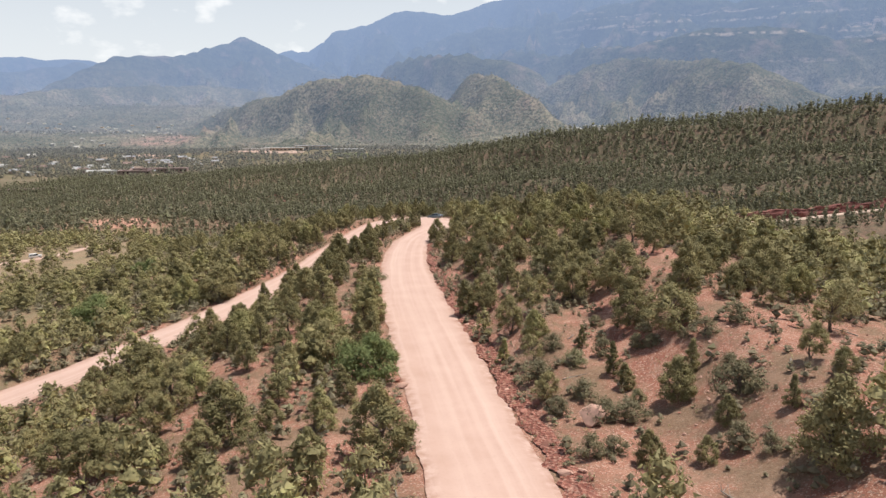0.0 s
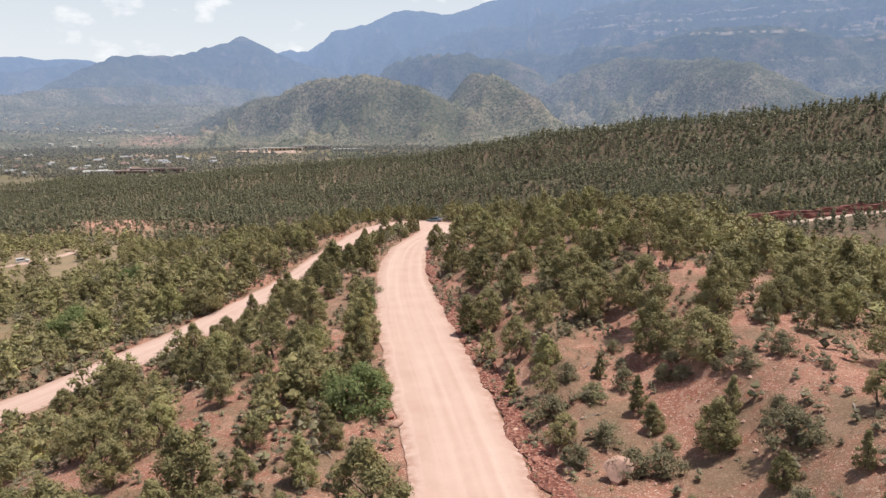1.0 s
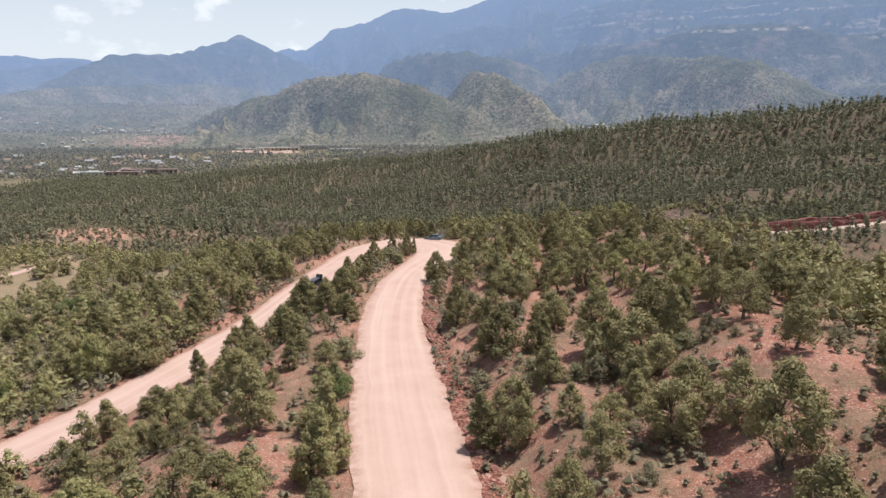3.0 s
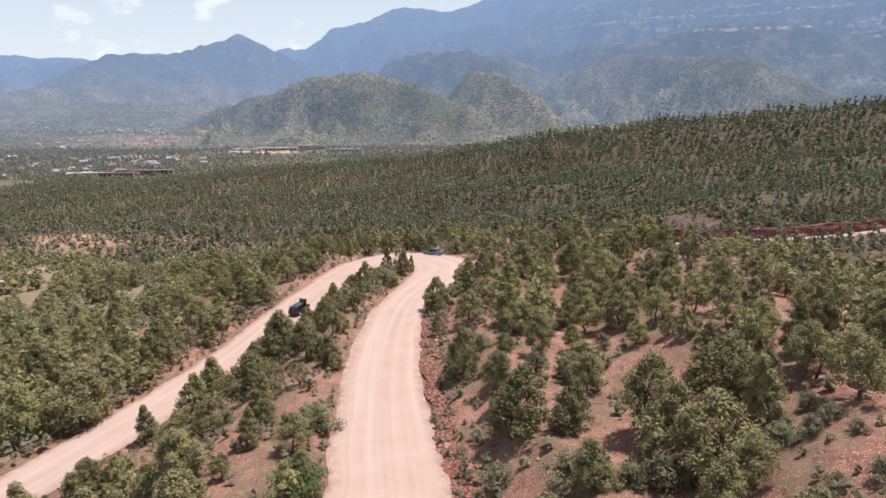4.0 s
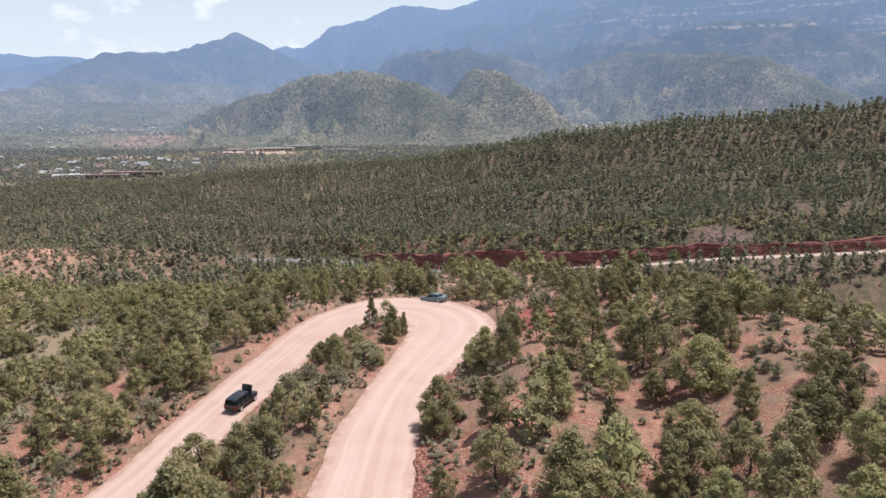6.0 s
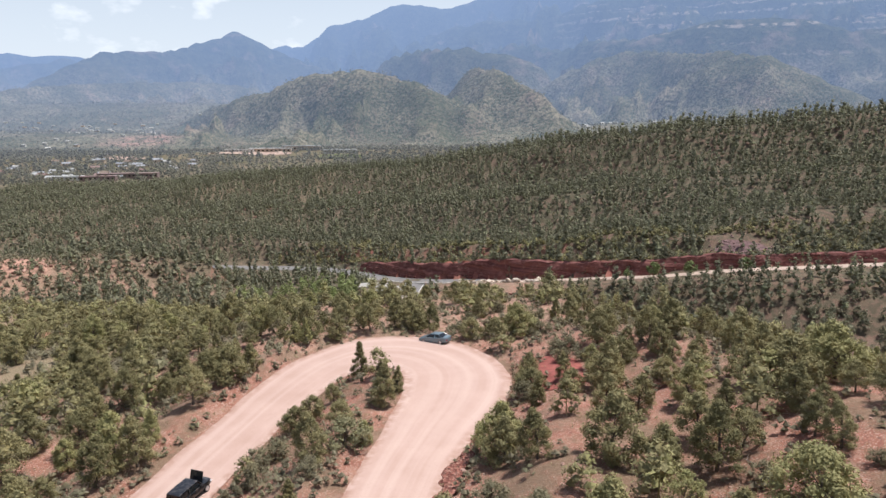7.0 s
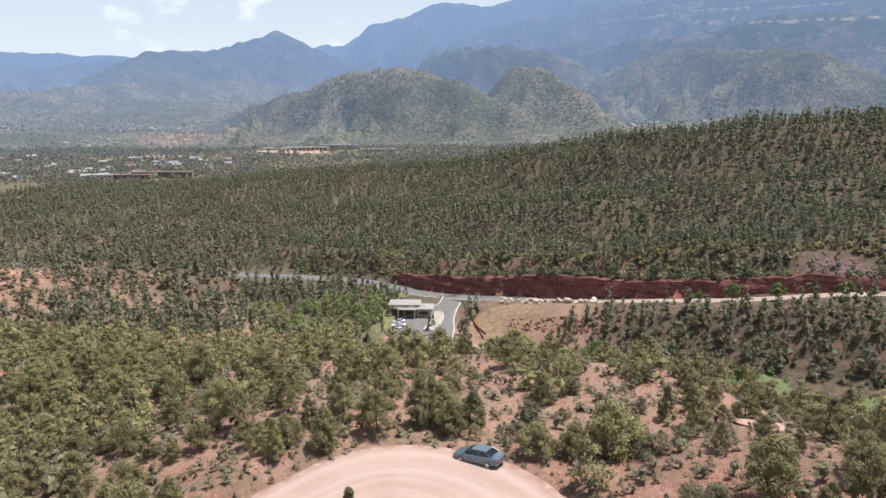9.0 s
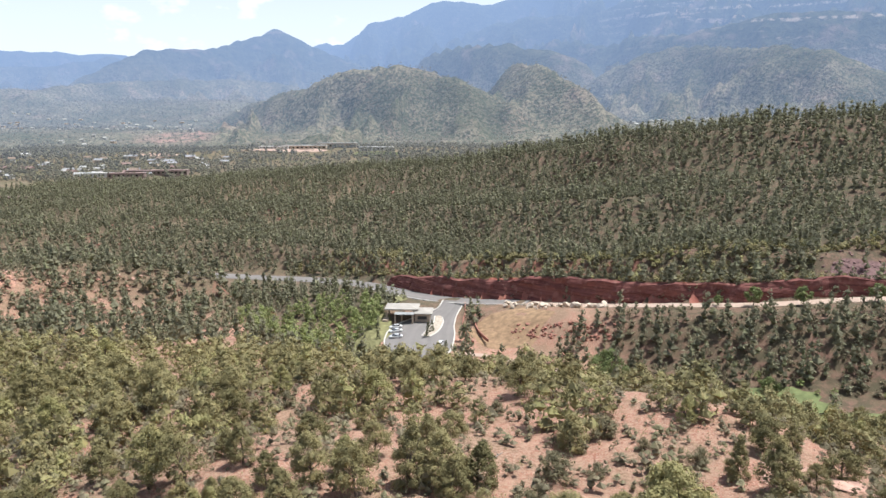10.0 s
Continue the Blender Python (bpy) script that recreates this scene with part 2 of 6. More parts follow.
def mountain_material():
    """Distant wooded backdrop, its haze painted in as emission that grows with distance."""
    m, n, l, b = material("hazy_mountains", 1.0)
    b.inputs["Specular IOR Level"].default_value = 0.0
    patch = noise_node(n, l, 0.008, 8, 0.62)
    woods = noise_node(n, l, 0.03, 6, 0.7)
    speck = noise_node(n, l, 0.13, 4, 0.65)
    g = n.new("ShaderNodeNewGeometry")
    sep = n.new("ShaderNodeSeparateXYZ")
    l.new(g.outputs["Position"], sep.inputs["Vector"])
    # oak scrub and pinyon with bare slopes low down, dense conifers higher up
    low = mix(n, l, ramp(n, l, woods, 0.36, 0.62), (0.168, 0.153, 0.095), (0.30, 0.252, 0.172))
    low = mix(n, l, ramp(n, l, patch, 0.52, 0.66, 0.0, 0.8), low, (0.33, 0.245, 0.18))
    grove = noise_node(n, l, 0.0055, 5, 0.6)
    low = mix(n, l, ramp(n, l, grove, 0.46, 0.58, 0.0, 0.6), low, (0.102, 0.102, 0.056))
    low = mix(n, l, ramp(n, l, grove, 0.44, 0.34, 0.0, 0.5), low, (0.30, 0.27, 0.172))
    low = mix(n, l, ramp(n, l, speck, 0.46, 0.56, 0.0, 0.75), low, (0.062, 0.075, 0.040))
    bare = mask(n, l, mask(n, l, ramp(n, l, sep.outputs["X"], -820.0, -740.0), ramp(n, l, sep.outputs["X"], -600.0, -660.0)), mask(n, l, ramp(n, l, sep.outputs["Y"], 1620.0, 1690.0), ramp(n, l, sep.outputs["Y"], 1920.0, 1840.0)))
    low = mix(n, l, mask(n, l, bare, ramp(n, l, woods, 0.44, 0.56, 0.0, 0.9)), low, (0.40, 0.25, 0.19))
    high = mix(n, l, ramp(n, l, woods, 0.40, 0.60), (0.040, 0.050, 0.030), (0.085, 0.09, 0.05))
    high = mix(n, l, ramp(n, l, patch, 0.56, 0.68, 0.0, 0.7), high, (0.25, 0.18, 0.14))
    mp = n.new("ShaderNodeMapping")
    mp.inputs["Scale"].default_value = (0.0035, 0.0035, 0.03)
    l.new(g.outputs["Position"], mp.inputs["Vector"])
    bands = noise_node(n, l, 1.0, 5, 0.62, mp.outputs["Vector"])
    cliffs = mask(n, l, mask(n, l, ramp(n, l, bands, 0.58, 0.63, 0.0, 0.7), ramp(n, l, woods, 0.44, 0.54)), ramp(n, l, sep.outputs["X"], 500.0, 900.0))
    high = mix(n, l, cliffs, high, (0.42, 0.31, 0.24))
    # pale limestone rims along the stepped mountain
    wander = n.new("ShaderNodeMath")
    wander.operation = "MULTIPLY_ADD"
    wander.inputs[1].default_value = 70.0
    l.new(noise_node(n, l, 0.0035, 4, 0.6), wander.inputs[0])
    l.new(sep.outputs["Z"], wander.inputs[2])
    broken = mask(n, l, ramp(n, l, noise_node(n, l, 0.026, 5, 0.75), 0.47, 0.56, 0.0, 0.7), mask(n, l, ramp(n, l, sep.outputs["X"], 560.0, 800.0), ramp(n, l, sep.outputs["X"], 2000.0, 1600.0)))
    for z0, thick in ((408.0, 12.0), (545.0, 13.0), (600.0, 6.0)):
        rim = mask(n, l, mask(n, l, ramp(n, l, wander.outputs["Value"], z0, z0 + 4), ramp(n, l, wander.outputs["Value"], z0 + thick + 4, z0 + thick)), broken)
        high = mix(n, l, rim, high, (0.50, 0.40, 0.32))
    c = mix(n, l, ramp(n, l, sep.outputs["Z"], 150.0, 330.0), low, high)
    l.new(c, b.inputs["Base Color"])
    bump(n, l, b, woods, 0.9, 18.0)
    add_haze_glow(n, l, b.outputs["BSDF"])
    return m


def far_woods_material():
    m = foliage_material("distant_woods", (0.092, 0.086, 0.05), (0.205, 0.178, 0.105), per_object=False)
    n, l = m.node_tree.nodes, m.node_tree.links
    # the leaves get the same haze, mixed in as blue emission
    add_haze_glow(n, l, n["Material Output"].inputs["Surface"].links[0].from_socket)
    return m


M_SOIL = soil_material()
M_DIRT = road_material("packed_dirt", (0.43, 0.285, 0.228), (0.485, 0.335, 0.275), (0.545, 0.40, 0.34), (0.33, 0.19, 0.14))
M_ASPHALT = road_material("worn_asphalt", (0.165, 0.152, 0.142), (0.20, 0.185, 0.173), (0.24, 0.22, 0.205))
M_TRACK = road_material("pale_dirt", (0.37, 0.27, 0.21), (0.44, 0.335, 0.265), (0.49, 0.39, 0.32))
M_BARK = plain("grey_brown_bark", (0.13, 0.10, 0.08), 0.95, vary=0.35, scale=4)
M_PINE = foliage_material("juniper_sprays", (0.122, 0.112, 0.048), (0.295, 0.255, 0.122), translucent=0.16)
M_WOODS = foliage_material("woodland_sprays", (0.132, 0.122, 0.055), (0.312, 0.272, 0.132), per_object=False, translucent=0.16)
M_RIDGE = foliage_material("ridge_sprays", (0.114, 0.115, 0.072), (0.255, 0.242, 0.156), per_object=False, translucent=0.32)
M_BRIGHT = foliage_material("broadleaf_sprays", (0.185, 0.21, 0.082), (0.32, 0.345, 0.15), per_object=False, translucent=0.35)
M_BROADLEAF = foliage_material("broadleaf_leaves", (0.125, 0.158, 0.062), (0.185, 0.215, 0.085), translucent=0.3)
M_SCRUB = foliage_material("grey_green_scrub", (0.135, 0.12, 0.072), (0.25, 0.215, 0.14), per_object=False, translucent=0.2)
M_SHRUB = foliage_material("shrub_leaves", (0.135, 0.122, 0.068), (0.245, 0.215, 0.13), translucent=0.2)
M_STRAW = foliage_material("dry_grass", (0.24, 0.195, 0.11), (0.34, 0.29, 0.165), per_object=False, translucent=0.3)
M_REDROCK = plain("red_sandstone", (0.30, 0.14, 0.105), 0.95, vary=0.4, scale=0.8)
M_PINKROCK = plain("pink_granite", (0.46, 0.285, 0.22), 0.95, vary=0.32, scale=1.2)
M_PALEROCK = plain("pale_limestone", (0.58, 0.48, 0.38), 0.95, vary=0.25, scale=0.9)
M_CONCRETE = plain("concrete_kerb", (0.55, 0.52, 0.47), 0.85, vary=0.12, scale=0.7)
M_TANROOF = plain("tan_roofing", (0.37, 0.34, 0.30), 0.8, vary=0.1, scale=0.5)
M_STUCCO = plain("warm_stucco", (0.45, 0.36, 0.28), 0.9, vary=0.1, scale=0.6)
M_TYRE = plain("tyre_rubber", (0.02, 0.02, 0.02), 0.85)
M_RIM = plain("alloy_rim", (0.62, 0.62, 0.63), 0.3, 0.8, vary=0.05)
M_TAIL = plain("red_lamp_lens", (0.35, 0.02, 0.02), 0.2)
M_LAMP = plain("clear_lamp_lens", (0.7, 0.72, 0.74), 0.12)


def paint(name, colour):
    m, n, l, b = material(name, 0.32, 0.35)
    b.inputs["Base Color"].default_value = (*colour, 1)
    b.inputs["Coat Weight"].default_value = 0.7
    b.inputs["Coat Roughness"].default_value = 0.06
    dust = noise_node(n, l, 2.5, 5)
    l.new(mix(n, l, ramp(n, l, dust, 0.45, 0.75, 0.0, 0.25), colour, (0.42, 0.33, 0.27)), b.inputs["Base Color"])
    return m


def car_glass():
    m, n, l, b = material("tinted_glass", 0.04)
    b.inputs["Base Color"].default_value = (0.012, 0.014, 0.016, 1)
    b.inputs["Specular IOR Level"].default_value = 0.6
    return m


M_GLASS = car_glass()
M_BLUEGREY = paint("blue_grey_paint", (0.15, 0.205, 0.235))
M_BLACK = paint("black_paint", (0.014, 0.016, 0.02))
M_WHITE = paint("white_paint", (0.75, 0.75, 0.74))
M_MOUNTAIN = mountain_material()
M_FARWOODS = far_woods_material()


# ---------------------------------------------------------------- lie of the land
# TERRAIN-BEGIN
def hash2(ix, iy, seed):
    h = (ix.astype(np.int64) * 374761393 + iy.astype(np.int64) * 668265263 + seed * 974711) & 0x7FFFFFFF
    h = ((h ^ (h >> 13)) * 1274126177) & 0x7FFFFFFF
    return ((h ^ (h >> 16)) & 0xFFFF) / 65535.0


def value_noise(x, y, seed):
    ix, iy = np.floor(x), np.floor(y)
    fx, fy = x - ix, y - iy
    fx, fy = fx * fx * (3 - 2 * fx), fy * fy * (3 - 2 * fy)
    a, b = hash2(ix, iy, seed), hash2(ix + 1, iy, seed)
    c, d = hash2(ix, iy + 1, seed), hash2(ix + 1, iy + 1, seed)
    return (a + (b - a) * fx) * (1 - fy) + (c + (d - c) * fx) * fy - 0.5


def fractal(x, y, size, octaves, seed):
    total, amp = 0.0, 1.0
    for k in range(octaves):
        c, s = math.cos(0.6 * k), math.sin(0.6 * k)
        total = total + amp * value_noise((c * x - s * y) / size, (s * x + c * y) / size, seed + k)
        size, amp = size * 0.5, amp * 0.5
    return total


def smooth(v, lo, hi):
    t = np.clip((v - lo) / (hi - lo), 0, 1)
    return t * t * (3 - 2 * t)


def spline(points, step):
    """A Catmull-Rom curve through rows of numbers, resampled about every step metres."""
    p = np.array(points, float)
    p = np.vstack([2 * p[0] - p[1], p, 2 * p[-1] - p[-2]])
    out = []
    for a, b, c, d in zip(p, p[1:], p[2:], p[3:]):
        n = max(2, int(np.hypot(*(c - b)[:2]) / step))
        t = (np.arange(n) / n)[:, None]
        out.append(0.5 * (2 * b + (c - a) * t + (2 * a - 5 * b + 4 * c - d) * t ** 2 + (3 * b - a - 3 * c + d) * t ** 3))
    return np.vstack([*out, p[-2][None]])


def along(x, y, line):
    """Distance to a polyline, and the line's other columns at the nearest place."""
    line = np.asarray(line, float)
    best = np.full(x.shape, 1e9)
    rest = [np.zeros(x.shape) for _ in range(line.shape[1] - 2)]
    for a, b in zip(line, line[1:]):
        dx, dy = b[0] - a[0], b[1] - a[1]
        t = np.clip(((x - a[0]) * dx + (y - a[1]) * dy) / (dx * dx + dy * dy + 1e-9), 0, 1)
        d = np.hypot(x - a[0] - t * dx, y - a[1] - t * dy)
        near = d < best
        best = np.where(near, d, best)
        for k, r in enumerate(rest):
            rest[k] = np.where(near, a[k + 2] + t * (b[k + 2] - a[k + 2]), r)
    return best, rest


# roads: x, y, z, half width
UPPER = [(12, -60, 15, 4.3), (9, -20, 12.5, 4.3), (6, 10, 10, 4.3), (4.5, 25, 8.4, 4.2), (3.1, 39, 7, 4.1), (1.9, 50, 5.7, 4.2),
         (0.7, 61, 4.8, 4.4), (-1.4, 77, 4.2, 4.7), (-3.8, 94, 3.7, 4.7), (-6.2, 115, 3.3, 4.5), (-7.3, 133, 3.3, 4.2), (-7, 150, 3, 4),
         (-5.6, 163, 2.4, 4), (-3, 174, 1.9, 4.6), (-0.3, 184, 1.4, 6), (0.3, 193, 1.1, 6.6), (-3.5, 200, 0.9, 6.8), (-10, 203, 0.6, 6.2)]
LOWER = [(-10, 203, 0.6, 6.2), (-16.5, 199, 0.2, 5), (-20.8, 191, -0.5, 4.4), (-24.2, 180, -1.3, 4), (-27.5, 168, -2.3, 3.9),
         (-32.3, 148, -4, 3.9), (-38.5, 129, -5, 3.8), (-44.5, 115, -6, 3.8), (-51, 104, -7, 3.7), (-58, 93, -8.2, 3.7),
         (-68, 81, -9.5, 3.7), (-90, 60, -12, 3.7), (-125, 30, -16, 3.7)]
KNOLL_TRACK = [(-260, 190, -27, 1.8), (-205, 222, -24, 2.0), (-156, 251, -21.5, 2.3), (-146, 275, -21.2, 2.0), (-146, 298, -21.8, 1.6)]
PAVED = [(-330, 590, -66, 5.5), (-230, 568, -62.5, 5.5), (-170, 545, -60, 5.5), (-120, 525, -57, 5.5), (-85, 508, -54, 5.5), (-56, 486, -51, 5.4), (-30, 457, -48.3, 5.4), (-8, 441, -46, 5), (16, 429, -43, 4)]
BENCH = [(16, 428, -43, 3.2), (38, 413, -39.5, 3.2), (65, 400, -35.5, 3), (88, 391, -32.5, 3), (120, 384, -28.5, 3), (160, 380, -26, 3), (195, 380, -24, 3), (250, 392, -20, 3), (330, 400, -15, 3)]
LOT = [(-14, 442, -46.3, 4.5), (-16, 432, -47.2, 4.5), (-20, 421, -47.8, 7.5), (-24, 408, -48, 11.5), (-24.5, 395, -48, 12), (-23.5, 384, -48, 10.5), (-22.5, 377, -48, 8)]
TRAIL = [(-12, 384, -48.5, 1.6), (2, 383, -49.5, 1.6), (15, 376, -50, 1.7), (31.4, 365, -49, 1.7), (52, 349, -47.6, 1.5), (75, 330, -46, 1.6), (88, 318, -44.5, 1.6), (120, 300, -41.5, 1.6)]

# landforms: crests, benches, streams and flats (x, y, z)
SPUR = [(48, -60, 22), (34, 0, 15), (28, 40, 12.4), (28, 70, 12.4), (29, 95, 12.2), (32, 115, 12), (37, 148, 10.8), (32, 175, 8.3), (27, 195, 4.4), (20, 214, 2), (16, 226, 1.5), (6, 234, -1), (-1, 241, -3.4)]
SPUR_FOOT = [(16, 10, 10), (13, 34, 7.4), (11.5, 50, 6.4), (11.5, 69, 7.6), (9.5, 90, 7.4), (7, 115, 6.4), (5, 140, 5.6), (9, 160, 6.2), (13, 186, 3.4)]
RIGHT_FLANK = [(90, -60, 10), (80, 20, 7), (80, 90, 6.5), (80, 150, 0), (70, 200, -11), (48, 250, -22), (14, 290, -29)]
RIGHT_LOW = [(190, -60, -20), (165, 60, -24), (160, 150, -28), (150, 230, -32)]
CREEK = [(330, 265, -22), (220, 292, -34), (140, 310, -42), (90, 333, -46.5), (40, 352, -49), (0, 362, -50.5), (-40, 382, -52), (-80, 430, -55), (-130, 487, -60), (-250, 550, -65.5)]
NOSE = [(-8, 285, -24), (-35, 285, -22), (-58, 288, -21)]
LEFT_EDGE = [(-60, 120, -10), (-44.5, 156, -6.8), (-46, 180, -6.2), (-34, 205, -3.2), (-17.6, 215, 0), (-2, 217, 0.6)]
NOSE_RIM = [(-50, 241, -8.6), (-30, 241, -5.6), (-14, 241, -4)]
LEFT_BENCH = [(-95, 110, -15), (-68, 187, -11.8), (-85, 206, -14.3), (-74, 238, -13.6), (-63, 266, -14.5), (-68, 300, -25), (-75, 340, -37)]
LEFT_LOW = [(-140, 90, -21), (-125, 180, -19.5), (-130, 230, -20.5), (-98, 257, -18.6), (-112, 300, -26), (-128, 350, -35), (-110, 385, -44)]
KNOLL = [(-240, 372, -29), (-205, 385, -26), (-178, 398, -26), (-172, 418, -28.5), (-158, 434, -30.5), (-138, 436, -32.5), (-119, 438, -36)]
KNOLL_FOOT = [(-150, 372, -37), (-146, 394, -36), (-118, 408, -42), (-93, 440, -48.5), (-130, 474, -51), (-180, 482, -49), (-250, 455, -46), (-300, 380, -40), (-280, 290, -32)]
LEFT_FAR = [(-420, 380, -52), (-360, 230, -42), (-330, 90, -38), (-260, -60, -30)]
CUT_TOP = [(-90, 516, -52), (-50, 491.5, -46.5), (-24.8, 463, -41), (-3.9, 447.5, -38.2), (19.8, 435, -35), (41, 418.4, -31.4), (67.5, 405.6, -29), (89.8, 397, -26.8), (121, 390, -23.4), (160.5, 386, -21.5), (194, 386, -19.5), (248, 398, -15.5), (329, 406, -10)]
FAR_CREST = [(700, 480, 79), (480, 520, 63), (340, 570, 46), (200, 640, 29.5), (100, 710, 13.5), (-20, 800, -9), (-150, 880, -26), (-300, 930, -41), (-430, 980, -53)]
ABOVE_CUT = [(-226, 640, -55), (-146, 589, -50), (-70, 528, -42), (-15, 472, -34), (20, 452, -29), (59, 425, -23), (92, 428, -18), (121, 408, -17.6), (163, 436, -12), (230, 450, -6), (330, 460, 0)]
FAR_SLOPE = [(-226, 690, -50), (-124, 709, -40), (-40, 640, -31), (60, 560, -13), (115, 556, -8), (151, 553, 0), (202, 524, 3), (330, 490, 22)]
FAR_BACK = [(800, 900, -10), (500, 930, -20), (250, 1020, -36), (0, 1080, -44), (-220, 1120, -46)]
TOWN_NEAR = [(-900, 420, -62), (-560, 650, -61), (-420, 800, -58)]
TOWN_MID = [(-1200, 760, -53), (-640, 950, -50), (-420, 1080, -47)]
TOWN_FAR = [(-1300, 1250, -34), (-600, 1400, -28), (-300, 1450, -26), (0, 1500, -24), (300, 1500, -20), (700, 1500, -10), (1100, 1200, 0)]
HILL_FOOT = [(-1900, 1600, 4), (-1150, 1950, 2), (-600, 1900, -10), (0, 1800, -8), (420, 1760, 22), (800, 1800, 34), (1600, 1600, 40)]
PLAIN_HEAD = [(-2600, 2300, 85), (-1750, 2600, 95), (-1000, 2800, 95), (-300, 2900, 80)]
LANDFORMS = [(f, 4.5) for f in (SPUR, SPUR_FOOT, NOSE_RIM, RIGHT_FLANK, RIGHT_LOW, CREEK, NOSE, LEFT_EDGE, LEFT_BENCH, LEFT_LOW, KNOLL, KNOLL_FOOT, LEFT_FAR)]
LANDFORMS += [(CUT_TOP, 1.5), (ABOVE_CUT, 6.0), (FAR_CREST, 30.0), (FAR_SLOPE, 40.0), (FAR_BACK, 60.0)]
LANDFORMS += [(f, 90.0) for f in (TOWN_NEAR, TOWN_MID, TOWN_FAR, HILL_FOOT, PLAIN_HEAD)]
ROADS = [UPPER, LOWER, KNOLL_TRACK, PAVED, BENCH, LOT, TRAIL]
CURVES = [spline(r, 4.0) for r in ROADS]

# distant crests: x, y, z, then steepness of the flanks
HILL_A = [(-776, 2376, 54, 0.42), (-618, 2164, 84, 0.42), (-483, 2044, 113, 0.42), (-353, 1969, 147, 0.42), (-223, 1937, 162, 0.42), (-131, 1946, 149, 0.42), (-36, 1850, 107, 0.42)]
HILL_B = [(88, 2148, 178, 0.62), (149, 1944, 162, 0.62), (208, 1838, 113, 0.62), (267, 1730, 61, 0.62)]
HILL_C = [(477, 2759, 210, 0.6), (591, 2686, 253, 0.6), (717, 2603, 274, 0.6), (787, 2373, 241, 0.6), (848, 2192, 230, 0.6), (919, 2109, 203, 0.6), (1018, 2062, 148, 0.6), (1124, 2007, 98, 0.6)]
HILL_D = [(1414, 2532, 165, 0.4), (1437, 2286, 152, 0.4), (1538, 2096, 158, 0.4)]
DARK = [(-1810, 3112, 172, 0.42), (-1650, 3312, 292, 0.42), (-1568, 3462, 357, 0.42), (-1377, 3649, 369, 0.42), (-1266, 3847, 429, 0.42), (-1115, 3997, 509, 0.42), (-930, 4044, 419, 0.42), (-713, 3987, 330, 0.42), (-508, 3867, 267, 0.42)]
SHOULDER = [(-247, 3291, 303, 0.75), (-112, 3198, 330, 0.75), (39, 3050, 328, 0.75), (181, 2995, 311, 0.75), (347, 2980, 277, 0.75)]
STEP = [(340, 3684, 412, 0.62), (585, 3400, 349, 0.62), (693, 3278, 368, 0.62), (834, 3038, 361, 0.62), (1078, 2928, 416, 0.62), (1365, 2805, 404, 0.62), (1507, 2732, 353, 0.62), (1708, 2647, 375, 0.62), (1910, 2505, 375, 0.62)]
SECOND = [(-82, 4299, 526, 0.55), (252, 4192, 593, 0.55), (565, 4061, 575, 0.55), (848, 3909, 658, 0.55), (1156, 3725, 684, 0.55), (1445, 3568, 630, 0.55), (1780, 3414, 655, 0.55), (2239, 3132, 650, 0.55)]
BIG = [(-997, 4746, 479, 0.6), (-841, 4726, 539, 0.6), (-759, 4689, 564, 0.6), (-691, 4649, 637, 0.6), (-648, 4655, 631, 0.6), (-597, 4662, 646, 0.6), (-531, 4670, 664, 0.6), (-307, 4640, 737, 0.6), (-161, 4647, 735, 0.6), (59, 4650, 721, 0.6), (168, 4647, 749, 0.6), (313, 4639, 804, 0.6), (765, 4536, 928, 0.6), (1417, 4376, 961, 0.6), (2244, 4015, 825, 0.6), (2774, 3669, 702, 0.6)]
FAR_LEFT = [(-2955, 3846, 370, 0.35), (-2705, 4026, 408, 0.35), (-2521, 4143, 412, 0.35), (-2373, 4230, 401, 0.35), (-2241, 4301, 417, 0.35), (-2105, 4369, 393, 0.35)]
NEAR_LEFT = [(-2721, 3458, 269, 0.4), (-2500, 3621, 297, 0.4), (-2248, 3782, 315, 0.4), (-2107, 3919, 355, 0.4), (-2030, 4016, 379, 0.4), (-1902, 4078, 350, 0.4)]
FOOT_LEFT = [(-1855, 2229, 110, 0.2), (-1738, 2445, 130, 0.2), (-1570, 2556, 130, 0.2), (-1482, 2780, 161, 0.2), (-1359, 2952, 183, 0.2), (-1163, 3195, 201, 0.2), (-930, 3270, 184, 0.2), (-686, 3228, 147, 0.2)]
FAR_GAP = [(-1153, 4762, 470, 0.4), (-1025, 4792, 509, 0.4), (-916, 4814, 474, 0.4)]
CRESTS = [HILL_A, HILL_B, HILL_C, HILL_D, DARK, SHOULDER, STEP, SECOND, BIG, FAR_LEFT, NEAR_LEFT, FOOT_LEFT, FAR_GAP]


